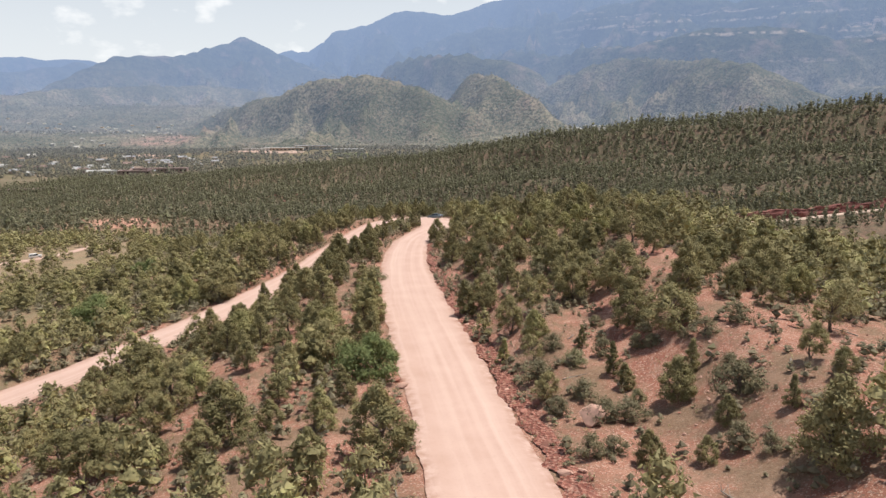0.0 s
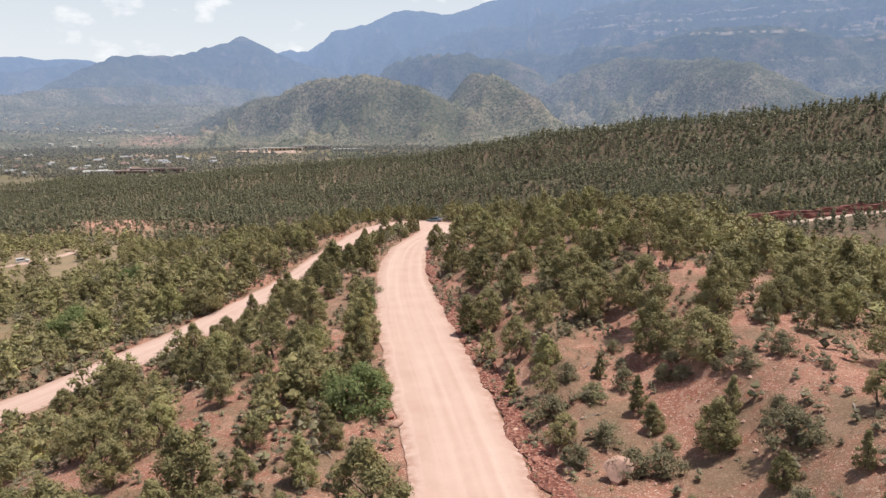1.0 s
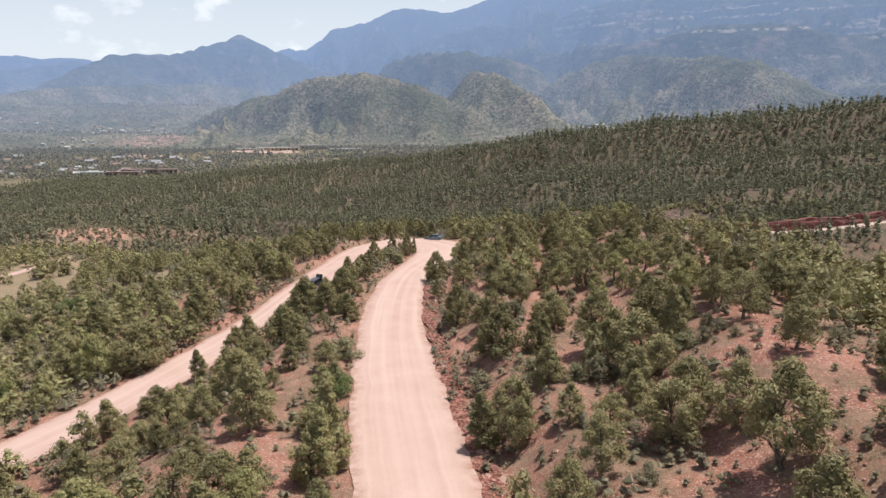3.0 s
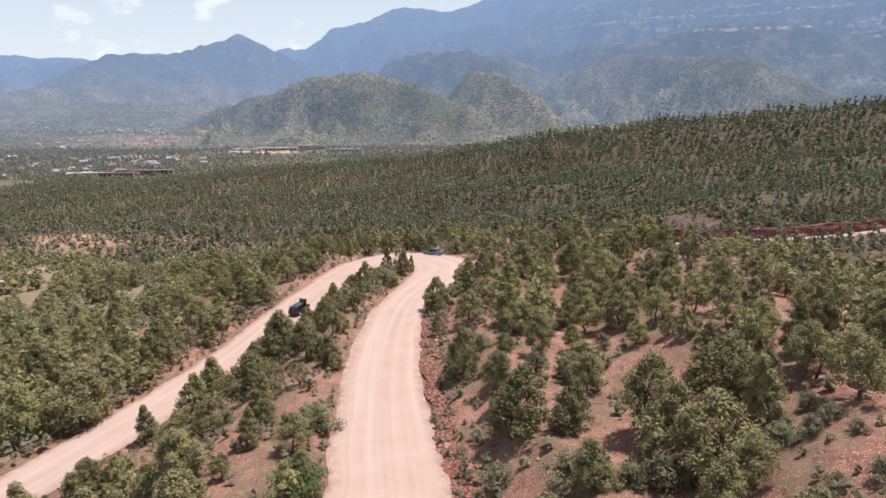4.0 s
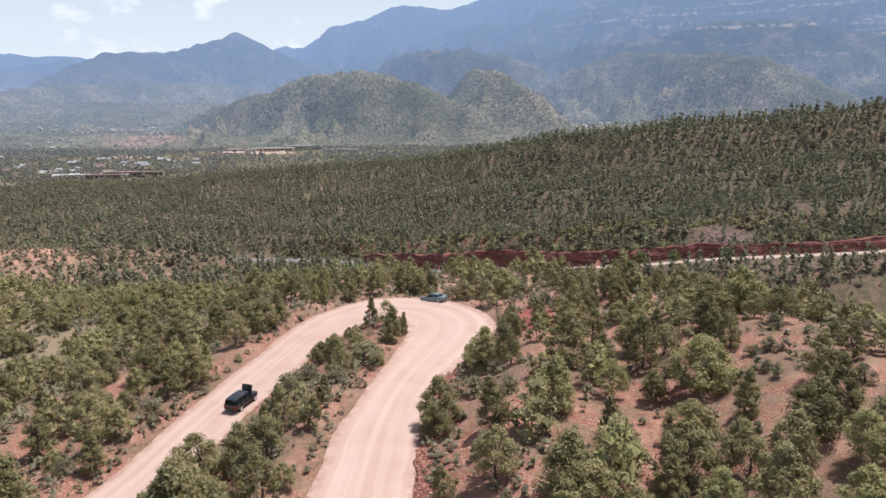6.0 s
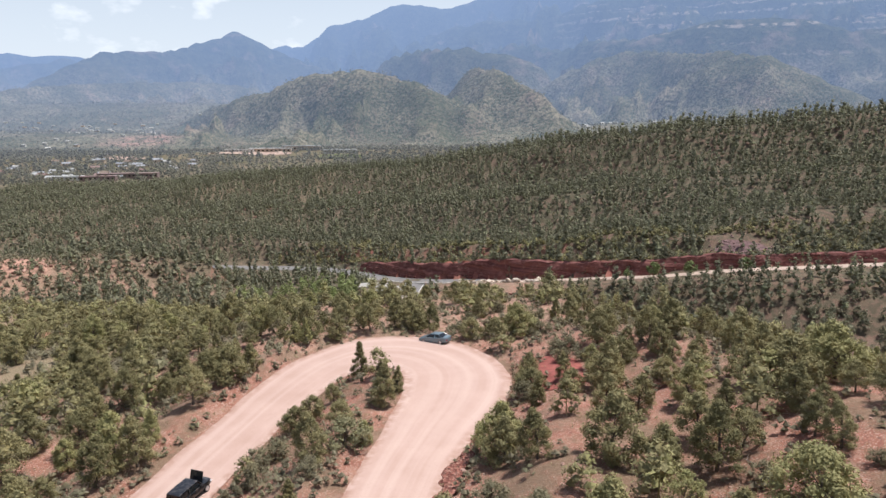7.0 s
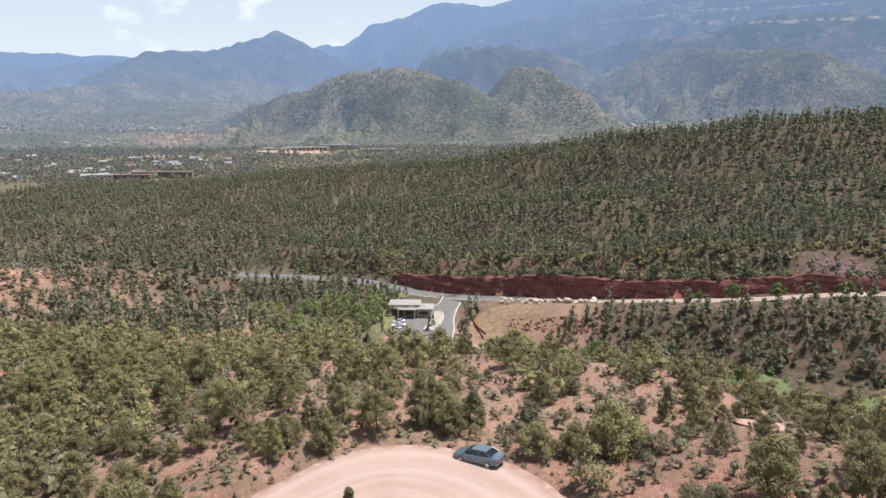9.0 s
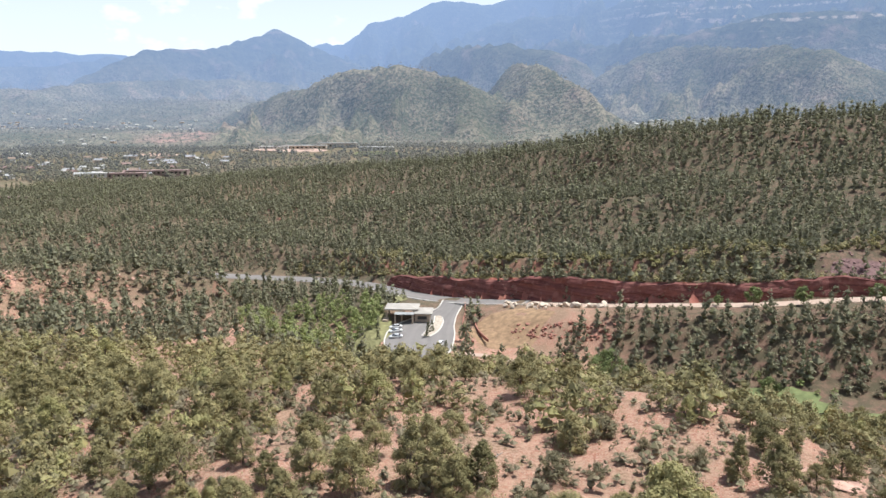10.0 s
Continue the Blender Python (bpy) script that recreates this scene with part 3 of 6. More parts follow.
def height(x, y, cut=True):
    x, y = np.asarray(x, float), np.asarray(y, float)
    total, weight = np.zeros(x.shape), np.zeros(x.shape)
    for line, soft in LANDFORMS:
        d, (z,) = along(x, y, line)
        w = 1.0 / (d + soft) ** 3
        total, weight = total + w * z, weight + w
    found = []
    for curve, rough_line in zip(CURVES, ROADS):
        lo, hi = curve[:, :2].min(0) - 40, curve[:, :2].max(0) + 40
        by = (x > lo[0]) & (x < hi[0]) & (y > lo[1]) & (y < hi[1])
        d, (z, half) = along(x, y, rough_line)
        if by.any():
            d[by], (z[by], half[by]) = along(x[by], y[by], curve)
        found.append((d, z, half))
        w = 1.0 / (np.maximum(d - half, 0) + 2.0) ** 3
        total, weight = total + w * z, weight + w
    h = total / weight
    reach = np.hypot(x, y)
    rough = smooth(reach, 350, 700)
    h = h + fractal(x, y, 22, 4, 3) * (1.2 + 2.5 * rough) + fractal(x, y, 90, 3, 9) * (1.5 + 2.5 * rough)
    # gullies on the far wooded ridge
    h = h - smooth(y, 430, 560) * smooth(-reach, -1150, -700) * 3 * (1 - np.abs(2 * fractal(x + 0.35 * y, y * 0.5, 70, 3, 21))) ** 2
    # mountains
    out = reach > 1250
    if out.any():
        ox, oy, oh = x[out], y[out], h[out]
        rib = np.abs(fractal(ox, oy, 330, 5, 31)) * 1.7 + np.abs(fractal(ox, oy, 120, 4, 37)) * 1.3
        bumps = fractal(ox, oy, 60, 3, 41) * 14
        lift = np.full(ox.shape, -1e9)
        for crest in CRESTS:
            d, (z, steep) = along(ox, oy, crest)
            lift = np.maximum(lift, z - steep * d * (0.8 + 0.5 * rib) - smooth(d, 0, 200) * rib * 130 + bumps)
        h[out] = oh + smooth(reach[out], 1250, 1900) * np.log1p(np.exp(np.clip((lift - oh) / 16.0, -40, 60))) * 16.0
    if cut:
        for k, (d, z, half) in enumerate(found):
            wide = (1.4, 2.2, 2.5, 1.2, 1.2, 3.0, 2.0)[k]
            start = half + (2.1 if k in (3, 4) else 1.1)
            ease = smooth(d, start, start + wide)
            h = (z - 0.15) * (1 - ease) + h * ease
    return h


def off_road(x, y):
    """Metres from the nearest road's edge; far off, only that it is far."""
    x, y = np.asarray(x, float), np.asarray(y, float)
    gap = np.full(x.shape, 99.0)
    for curve in CURVES:
        lo, hi = curve[:, :2].min(0) - 18, curve[:, :2].max(0) + 18
        near = (x > lo[0]) & (x < hi[0]) & (y > lo[1]) & (y < hi[1])
        if near.any():
            d, (z, half) = along(x[near], y[near], curve)
            gap[near] = np.minimum(gap[near], d - half)
    return gap
# TERRAIN-END


def mesh_object(name, verts, faces, mat, parent=None, smooth_faces=False, uv=None):
    """One mesh object from arrays; all faces have the same number of corners."""
    verts, faces = np.asarray(verts, np.float32), np.asarray(faces, np.int32)
    me = bpy.data.meshes.new(name)
    n, k = faces.shape
    me.vertices.add(len(verts))
    me.vertices.foreach_set("co", verts.ravel())
    me.loops.add(n * k)
    me.loops.foreach_set("vertex_index", faces.ravel())
    me.polygons.add(n)
    me.polygons.foreach_set("loop_start", np.arange(0, n * k, k, dtype=np.int32))
    me.polygons.foreach_set("use_smooth", np.full(n, smooth_faces))
    if uv is not None:
        layer = me.uv_layers.new(name="UVMap")
        layer.data.foreach_set("uv", np.asarray(uv, np.float32)[faces.ravel()].ravel())
    me.update(calc_edges=True)
    me.validate()
    me.materials.append(mat)
    ob = new(name, me)
    if parent is not None:
        ob.parent = parent
    return ob


def part(name, bm, mat, parent, label=""):
    me = bpy.data.meshes.new(name)
    bm.to_mesh(me)
    bm.free()
    me.materials.append(mat)
    ob = new(name, me)
    ob.parent = parent
    if label:
        ob["label"] = label
    return ob


# ---------------------------------------------------------------- ground sheet and mountains
def fan():
    """Rings about a point behind the start of the walk: close rings and spokes ahead, wide ones behind."""
    front = np.radians(np.arange(-43, 43.01, 0.29))
    back = np.radians(np.arange(46, 314.1, 4.0))
    ang = np.concatenate([front, back])
    r = [6.0]
    while r[-1] < 5080:
        r.append(r[-1] * (1.0088 if 60 < r[-1] < 620 else 1.013) + 0.05)
    r = np.array(r)
    rr, aa = np.meshgrid(r, ang, indexing="ij")
    return rr * np.sin(aa), rr * np.cos(aa) - 30, r


gx, gy, rings = fan()
gz = np.empty_like(gx)
for k in range(0, len(rings), 60):
    gz[k:k + 60] = height(gx[k:k + 60], gy[k:k + 60])
EDGE = int(np.searchsorted(rings, 1500.0))


def rings_mesh(name, lo, hi, mat):
    n, k = hi - lo, gx.shape[1]
    idx = np.arange(n * k).reshape(n, k)
    a, b = idx[:-1], idx[1:]
    quads = np.stack([a, b, np.roll(b, -1, 1), np.roll(a, -1, 1)], -1).reshape(-1, 4)
    co = np.stack([gx[lo:hi], gy[lo:hi], gz[lo:hi]], -1).reshape(-1, 3)
    return mesh_object(name, co, quads, mat, smooth_faces=True)


ground = tagged(rings_mesh("ground", 0, EDGE + 1, M_SOIL), "red gravelly soil with dry grass over hills and valley", "ground", kind="structure")
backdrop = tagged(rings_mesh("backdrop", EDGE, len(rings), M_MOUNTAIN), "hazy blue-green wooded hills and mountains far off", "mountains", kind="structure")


def ground_z(x, y):
    return float(height(np.array([x]), np.array([y]))[0])


# ---------------------------------------------------------------- roads
def road(name, line, mat, label, lift=0.06, ragged=0.5):
    c = spline(line, 0.7)
    t = np.gradient(c[:, :2], axis=0)
    t /= np.linalg.norm(t, axis=1)[:, None] + 1e-9
    nrm = np.stack([-t[:, 1], t[:, 0]], 1)
    u = np.linspace(-1, 1, 13)
    s = np.concatenate([[0], np.cumsum(np.hypot(*np.diff(c[:, :2], axis=0).T))])
    left = c[:, 3] + ragged * value_noise(s / 4.1, s * 0, 51) + 0.25 * ragged * value_noise(s / 0.8, s * 0, 53)
    right = c[:, 3] + ragged * value_noise(s / 4.4, s * 0, 57) + 0.25 * ragged * value_noise(s / 0.7, s * 0, 59)
    wide = np.where(u[None] > 0, left[:, None], right[:, None]) * u[None]
    x = c[:, 0:1] + nrm[:, 0:1] * wide
    y = c[:, 1:2] + nrm[:, 1:2] * wide
    z = c[:, 2:3] + lift - 0.10 * np.abs(u[None]) ** 6 + 0.015 * fractal(x, y, 5.0, 3, 61)
    n = len(c)
    idx = np.arange(n * 13).reshape(n, 13)
    quads = np.stack([idx[:-1, :-1], idx[1:, :-1], idx[1:, 1:], idx[:-1, 1:]], -1).reshape(-1, 4)[:, ::-1]
    uv = np.stack([np.broadcast_to(u[None] * 0.5 + 0.5, x.shape), np.broadcast_to(s[:, None] / 4.0, x.shape)], -1).reshape(-1, 2)
    ob = mesh_object(name, np.stack([x, y, z], -1).reshape(-1, 3), quads, mat, smooth_faces=True, uv=uv)
    return tagged(ob, label, "road", kind="structure")


road("road", UPPER + LOWER[1:], M_DIRT, "packed pale pink dirt road with a hairpin bend", ragged=0.55)
road("road", KNOLL_TRACK, M_DIRT, "narrow dirt track leading over a bare red knoll")
road("road", PAVED, M_ASPHALT, "grey two-lane paved road curving along the valley", ragged=0.1)
road("road", BENCH, M_TRACK, "pale dirt road on a bench below the red bank")
road("road", LOT, M_ASPHALT, "grey asphalt parking area beside the entrance station", lift=0.10, ragged=0.1)
road("road", TRAIL, M_TRACK, "pale gravel trail through the creek meadow")


# ---------------------------------------------------------------- red rock bank above the valley road
def red_bank():
    """A quarried face of red strata: ledges by height, flutes along it, a ragged lip."""
    c = spline(CUT_TOP[1:], 1.1)
    t = np.gradient(c[:, :2], axis=0)
    t /= np.linalg.norm(t, axis=1)[:, None]
    nrm = np.stack([t[:, 1], -t[:, 0]], 1)
    d, (rz, half) = along(c[:, 0], c[:, 1], np.vstack([CURVES[3], CURVES[4]]))
    s = np.concatenate([[0], np.cumsum(np.hypot(*np.diff(c[:, :2], axis=0).T))])
    foot = rz - 0.4
    lip = c[:, 2] + 0.3 + 2.2 * fractal(s, s * 0, 15, 5, 7)
    lip = foot + (lip - foot) * (0.12 + 0.88 * smooth(s + 6 * fractal(s, s * 0, 9, 3, 8), 0, 16))
    rows = 20
    v = np.linspace(0, 1, rows)[None]
    z = foot[:, None] + (lip - foot)[:, None] * v
    ledge = np.floor(z / 1.7 + 0.6 * fractal(s[:, None], z * 0, 40, 2, 15))
    out = 2.6 - 1.6 * v + 0.55 * hash2(ledge, ledge * 0, 5) + 1.6 * fractal(s[:, None] + 0 * z, z, 5.0, 4, 19) + 1.2 * fractal(s[:, None] + 0 * z, z * 0.15, 11, 3, 23)
    out = np.where(v > 0.96, -0.2 + 0.5 * fractal(s[:, None] + 0 * z, z, 2.0, 3, 27), out)
    x, y = c[:, 0:1] + nrm[:, 0:1] * out, c[:, 1:2] + nrm[:, 1:2] * out
    n = len(c)
    idx = np.arange(n * rows).reshape(n, rows)
    quads = np.stack([idx[:-1, :-1], idx[1:, :-1], idx[1:, 1:], idx[:-1, 1:]], -1).reshape(-1, 4)
    return tagged(mesh_object("red_bank", np.stack([x, y, z], -1).reshape(-1, 3), quads, M_STRATA), "steep bank of dark red layered sandstone beside the road", "rock bank", kind="structure")


def strata_material():
    m, n, l, b = material("red_strata", 0.95)
    g = n.new("ShaderNodeNewGeometry")
    mp = n.new("ShaderNodeMapping")
    mp.inputs["Scale"].default_value = (0.05, 0.05, 1.1)
    l.new(g.outputs["Position"], mp.inputs["Vector"])
    bands = noise_node(n, l, 1.0, 4, 0.6, mp.outputs["Vector"])
    blot = noise_node(n, l, 0.5, 6, 0.65)
    c = mix(n, l, ramp(n, l, bands, 0.35, 0.65), (0.115, 0.042, 0.038), (0.235, 0.095, 0.078))
    c = mix(n, l, ramp(n, l, blot, 0.55, 0.70, 0.0, 0.5), c, (0.36, 0.21, 0.165))
    l.new(c, b.inputs["Base Color"])
    bump(n, l, b, blot, 0.8, 0.3)
    return m


def road_cut():
    """The low broken face where the upper road was cut into the slope."""
    c = spline(UPPER[2:14], 0.45)
    t = np.gradient(c[:, :2], axis=0)
    t /= np.linalg.norm(t, axis=1)[:, None]
    nrm = np.stack([t[:, 1], -t[:, 0]], 1)
    s = np.concatenate([[0], np.cumsum(np.hypot(*np.diff(c[:, :2], axis=0).T))])
    top = c[:, :2] + nrm * (c[:, 3] + 1.9)[:, None]
    lip = height(top[:, 0], top[:, 1]) + 0.12
    rows = 9
    v = np.linspace(0, 1, rows)[None]
    base = c[:, 2] - 0.05
    z = base[:, None] + np.maximum(lip - base, 0.1)[:, None] * v ** 0.8
    out = 0.05 + 1.7 * v ** 1.8 + 1.1 * fractal(s[:, None] + 0 * v, z * 1.2, 1.6, 4, 83) * (1 - 0.6 * v) + 0.5 * fractal(s[:, None] + 0 * v, z * 0, 5, 2, 85)
    x = c[:, 0:1] + nrm[:, 0:1] * (c[:, 3:4] + out)
    y = c[:, 1:2] + nrm[:, 1:2] * (c[:, 3:4] + out)
    n = len(c)
    idx = np.arange(n * rows).reshape(n, rows)
    quads = np.stack([idx[:-1, :-1], idx[1:, :-1], idx[1:, 1:], idx[:-1, 1:]], -1).reshape(-1, 4)
    return tagged(mesh_object("road_cut", np.stack([x, y, z], -1).reshape(-1, 3), quads, M_CUTROCK), "low broken red rock bank at the edge of the dirt road", "rock bank", kind="structure")


def cut_material():
    m, n, l, b = material("broken_red_rock", 0.95)
    tone, dist = pebbles(n, l, 3.0)
    tone2, dist2 = pebbles(n, l, 7.0)
    c = mix(n, l, tone, (0.15, 0.048, 0.034), (0.30, 0.125, 0.09))
    c = mix(n, l, ramp(n, l, tone2, 0.75, 0.85, 0.0, 0.8), c, (0.40, 0.24, 0.18))
    l.new(c, b.inputs["Base Color"])
    bump(n, l, b, dist, 1.0, 0.3)
    return m


M_STRATA = strata_material()
M_CUTROCK = cut_material()
red_bank()
road_cut()


# ---------------------------------------------------------------- trees
def crown(h, spread, lobes, per, leaf, low, cone, rng, heart=0.72, shell=0.7, tall=0.8):
    """Needle tufts over uneven boughs, each with a solid shaded heart. Gives verts, triangles and bough centres."""
    f = (np.arange(lobes) + rng.uniform(0.1, 0.9, lobes)) / lobes
    ang = np.arange(lobes) * 2.4 + rng.uniform(-0.6, 0.6, lobes)
    prof = np.sin(np.pi * np.clip(f * 0.76 + 0.24, 0, 1)) ** 0.6 * (1 - cone * f)
    size = spread * (0.46 - 0.16 * f) * rng.uniform(0.75, 1.25, lobes) * (1 - 0.35 * cone * f) * (15 / lobes) ** 0.36
    rad = np.maximum(spread * prof * rng.uniform(0.78, 1.12, lobes) - size * 0.75, 0)
    lean = rng.normal(size=2) * 0.06 * h
    centre = np.stack([np.cos(ang) * rad + lean[0] * f, np.sin(ang) * rad + lean[1] * f, h * (low + (0.93 - low) * f)], 1)
    centre[:, 2] = np.maximum(centre[:, 2], size * 0.45)
    n = lobes * per
    c, sz = np.repeat(centre, per, 0), np.repeat(size, per)
    out = c * (1, 1, 0)
    out = out / (np.linalg.norm(out, axis=1)[:, None] + 0.3)
    d = rng.normal(size=(n, 3)) + out * 0.55 + (0, 0, 0.3)
    d /= np.linalg.norm(d, axis=1)[:, None]
    p = c + d * (sz * rng.uniform(shell, 1.2, n))[:, None] * (1, 1, tall)
    p[:, 2] = np.maximum(p[:, 2], 0.04)
    nrm = d * 0.9 + rng.normal(size=(n, 3)) * 0.5 + (0, 0, 0.4)
    nrm /= np.linalg.norm(nrm, axis=1)[:, None]
    axis = d * 0.6 + rng.normal(size=(n, 3)) * 0.8 + (0, 0, 0.7)
    axis -= nrm * (axis * nrm).sum(1)[:, None]
    axis /= np.linalg.norm(axis, axis=1)[:, None]
    side = np.cross(nrm, axis)
    le = (leaf * rng.uniform(0.6, 1.4, n))[:, None]
    v = np.stack([p - axis * le * 0.6 - side * le * 0.48, p - axis * le * 0.4 + side * le * 0.5, p + axis * le * 1.4], 1).reshape(-1, 3)
    leaves = v, np.arange(n * 3).reshape(n, 3)
    if heart:
        leaves = join([leaves, hearts(centre, size * heart, rng, 0.02, tall / 0.8)])
    return leaves[0], leaves[1], centre


def hearts(centre, size, rng, floor=0.02, tall=1.0):
    """The shaded solid heart of each bough: uneven eight-sided lumps."""
    base = np.array([(1, 0, 0), (-1, 0, 0), (0, 1, 0), (0, -1, 0), (0, 0, 0.75), (0, 0, -0.6)])
    tri = np.array([(0, 2, 4), (2, 1, 4), (1, 3, 4), (3, 0, 4), (2, 0, 5), (1, 2, 5), (3, 1, 5), (0, 3, 5)])
    k = len(centre)
    v = base[None] * (1, 1, tall) * size[:, None, None] * rng.uniform(0.7, 1.2, (k, 6, 1)) + centre[:, None] + rng.normal(size=(k, 6, 3)) * 0.12 * size[:, None, None]
    v[:, :, 2] = np.maximum(v[:, :, 2], floor)
    return v.reshape(-1, 3), (tri[None] + (np.arange(k) * 6)[:, None, None]).reshape(-1, 3)


def limb(a, b, ra, rb, sides=5):
    """A tapered stick."""
    a, b = np.array(a, float), np.array(b, float)
    w = (b - a) / (np.linalg.norm(b - a) + 1e-9)
    u = np.cross(w, (0.3, 0.9, 0.2))
    u /= np.linalg.norm(u)
    v = np.cross(w, u)
    t = np.arange(sides) * 2 * np.pi / sides
    ring = np.cos(t)[:, None] * u + np.sin(t)[:, None] * v
    verts = np.vstack([a + ring * ra, b + ring * rb])
    k = np.arange(sides)
    j = (k + 1) % sides
    return verts, np.concatenate([np.stack([k, j, j + sides], 1), np.stack([k, j + sides, k + sides], 1)])


def join(pieces):
    v, f, n = [], [], 0
    for pv, pf in pieces:
        v.append(pv)
        f.append(pf + n)
        n += len(pv)
    return np.vstack(v), np.vstack(f)


def trunk_mesh(h, clumps, rng, thick):
    bend = rng.normal(size=(4, 2)) * 0.07 * h
    levels = [0, 0.22, 0.45, 0.7]
    pts = [np.array([bend[k][0] * levels[k] * 2, bend[k][1] * levels[k] * 2, h * levels[k] - (0.3 if k == 0 else 0)]) for k in range(4)]
    radii = [thick * 1.25, thick * 0.8, thick * 0.5, thick * 0.2]
    pieces = [limb(pts[k], pts[k + 1], radii[k], radii[k + 1], 6) for k in range(3)]
    for c in clumps[rng.permutation(len(clumps))[:11]]:
        k = 0 if c[2] < 0.4 * h else 1
        f = rng.uniform(0.3, 1.0)
        start = pts[k] * (1 - f) + pts[k + 1] * f
        pieces.append(limb(start, c * (0.92, 0.92, 0.95), thick * 0.34, thick * 0.08, 4))
    return join(pieces)


# kinds of tree near the road: name, label, height, spread, boughs, tufts per bough, tuft, low, cone
KINDS = [
    ("juniper_tree", "dense rounded olive-green juniper on red soil", 4.0, 1.75, 27, 217, 0.090, 0.08, 0.25),
    ("juniper_tree", "upright dark green juniper on red soil", 4.8, 1.55, 29, 207, 0.090, 0.06, 0.5),
    ("juniper_tree", "bushy full-skirted juniper on red soil", 4.2, 1.95, 30, 211, 0.090, 0.05, 0.45),
    ("pinyon_pine", "open-crowned pinyon pine with visible dark trunk", 5.0, 1.95, 24, 216, 0.095, 0.26, 0.30),
    ("pinyon_pine", "ragged olive pinyon pine with gaps in its crown", 4.6, 2.05, 21, 221, 0.095, 0.24, 0.20),
    ("pinyon_pine", "bushy pinyon pine on red gravel", 5.0, 1.85, 30, 204, 0.090, 0.12, 0.50),
    ("juniper_tree", "broad bushy juniper with several stems", 3.6, 2.1, 32, 201, 0.090, 0.10, 0.20),
    ("juniper_tree", "wide low olive juniper among dry grass", 3.2, 2.2, 32, 201, 0.090, 0.06, 0.15),
    ("pinyon_pine", "thin grey-green pine with bare twisted limbs", 4.0, 1.9, 19, 153, 0.086, 0.28, 0.10),
    ("juniper_tree", "tall pointed dark green juniper", 5.2, 1.5, 32, 194, 0.090, 0.05, 0.65),
    ("pinyon_pine", "round-headed pinyon pine on a short trunk", 4.2, 1.9, 26, 212, 0.090, 0.22, 0.15),
    ("pinyon_pine", "leaning pinyon pine with a lopsided crown", 4.6, 1.8, 21, 221, 0.090, 0.20, 0.35),
    ("shrub", "rounded grey-green shrub on red gravel", 1.5, 1.0, 10, 170, 0.065, 0.1, 0.1),
    ("shrub", "spreading olive shrub on red gravel", 1.4, 1.15, 11, 150, 0.065, 0.1, 0.0),
    ("broadleaf_bush", "fresh green broadleaf bush beside the dirt road", 3.2, 2.6, 17, 300, 0.12, 0.1, 0.1),
    ("roadside_tree", "young bright green tree on a short trunk", 5.0, 2.1, 14, 110, 0.2, 0.3, 0.1),
]
JUNIPER_KINDS, PINYON_KINDS, BROAD_KINDS, SHRUB_KINDS = (0, 1, 2, 9), (3, 4, 5, 10, 11), (6, 7, 0, 2, 8, 10), (12, 13)
MODELS = []
for k, (kind, label, h, spread, boughs, per, leaf, low, cone) in enumerate(KINDS):
    r = np.random.default_rng(100 + k)
    v, f, c = crown(h, spread, boughs, per, leaf, low, cone, r, heart=0.4 if k == 8 else 0.56, shell=0.3 if k == 8 else 0.45)
    tree = new(kind)
    mesh_object("crown", v, f, M_SHRUB if kind == "shrub" else M_BROADLEAF if k > 13 else M_PINE, tree)
    tv, tf = trunk_mesh(h, c, r, 0.13)
    mesh_object("trunk", tv, tf, M_BARK, tree)
    tagged(tree, label, "shrub" if kind in ("shrub", "broadleaf_bush") else "tree", {"juniper_tree": "junipers beside the dirt road", "pinyon_pine": "pines beside the dirt road", "shrub": "shrubs beside the dirt road", "broadleaf_bush": "green bushes beside the dirt road", "roadside_tree": "young trees below the red bank"}[kind])
    MODELS.append((tree, h))

rng = np.random.default_rng(5)

# single trees that stand out: x, y, height
JUNIPER_PLACES = [(22.1, 36.4, 5.5), (23, 42.6, 2.4), (-4.3, 44.1, 5.6), (-17.2, 44.8, 3.4), (18.3, 51.1, 3.8), (20.2, 53.7, 3.3), (-18.1, 55, 2.9), (-8.2, 55.5, 3.7), (15.3, 58.2, 3.3), (13.8, 65.1, 2.4), (9.7, 68.8, 3.4), (24.8, 69, 6.3), (-13.9, 70.9, 4.9), (-14.4, 73.4, 4.6), (-9.8, 82.7, 6.1), (-9.2, 85.4, 7.2), (47, 85.6, 6.6), (15.8, 90.9, 4.1), (44.8, 94.4, 5.9), (9, 94.6, 4), (-22.5, 96.3, 3.8), (21.3, 97.3, 5.5), (29.7, 99.4, 3.6), (22.9, 101.2, 3.8), (5.1, 106.2, 6.4), (-17.1, 108.5, 3.8), (-38.2, 110.5, 4.7), (5.1, 111.7, 5.2), (39.3, 114.4, 4.1), (-17.6, 115.2, 4.7), (-50.8, 119, 4.8), (-33.6, 126.3, 4.8)]
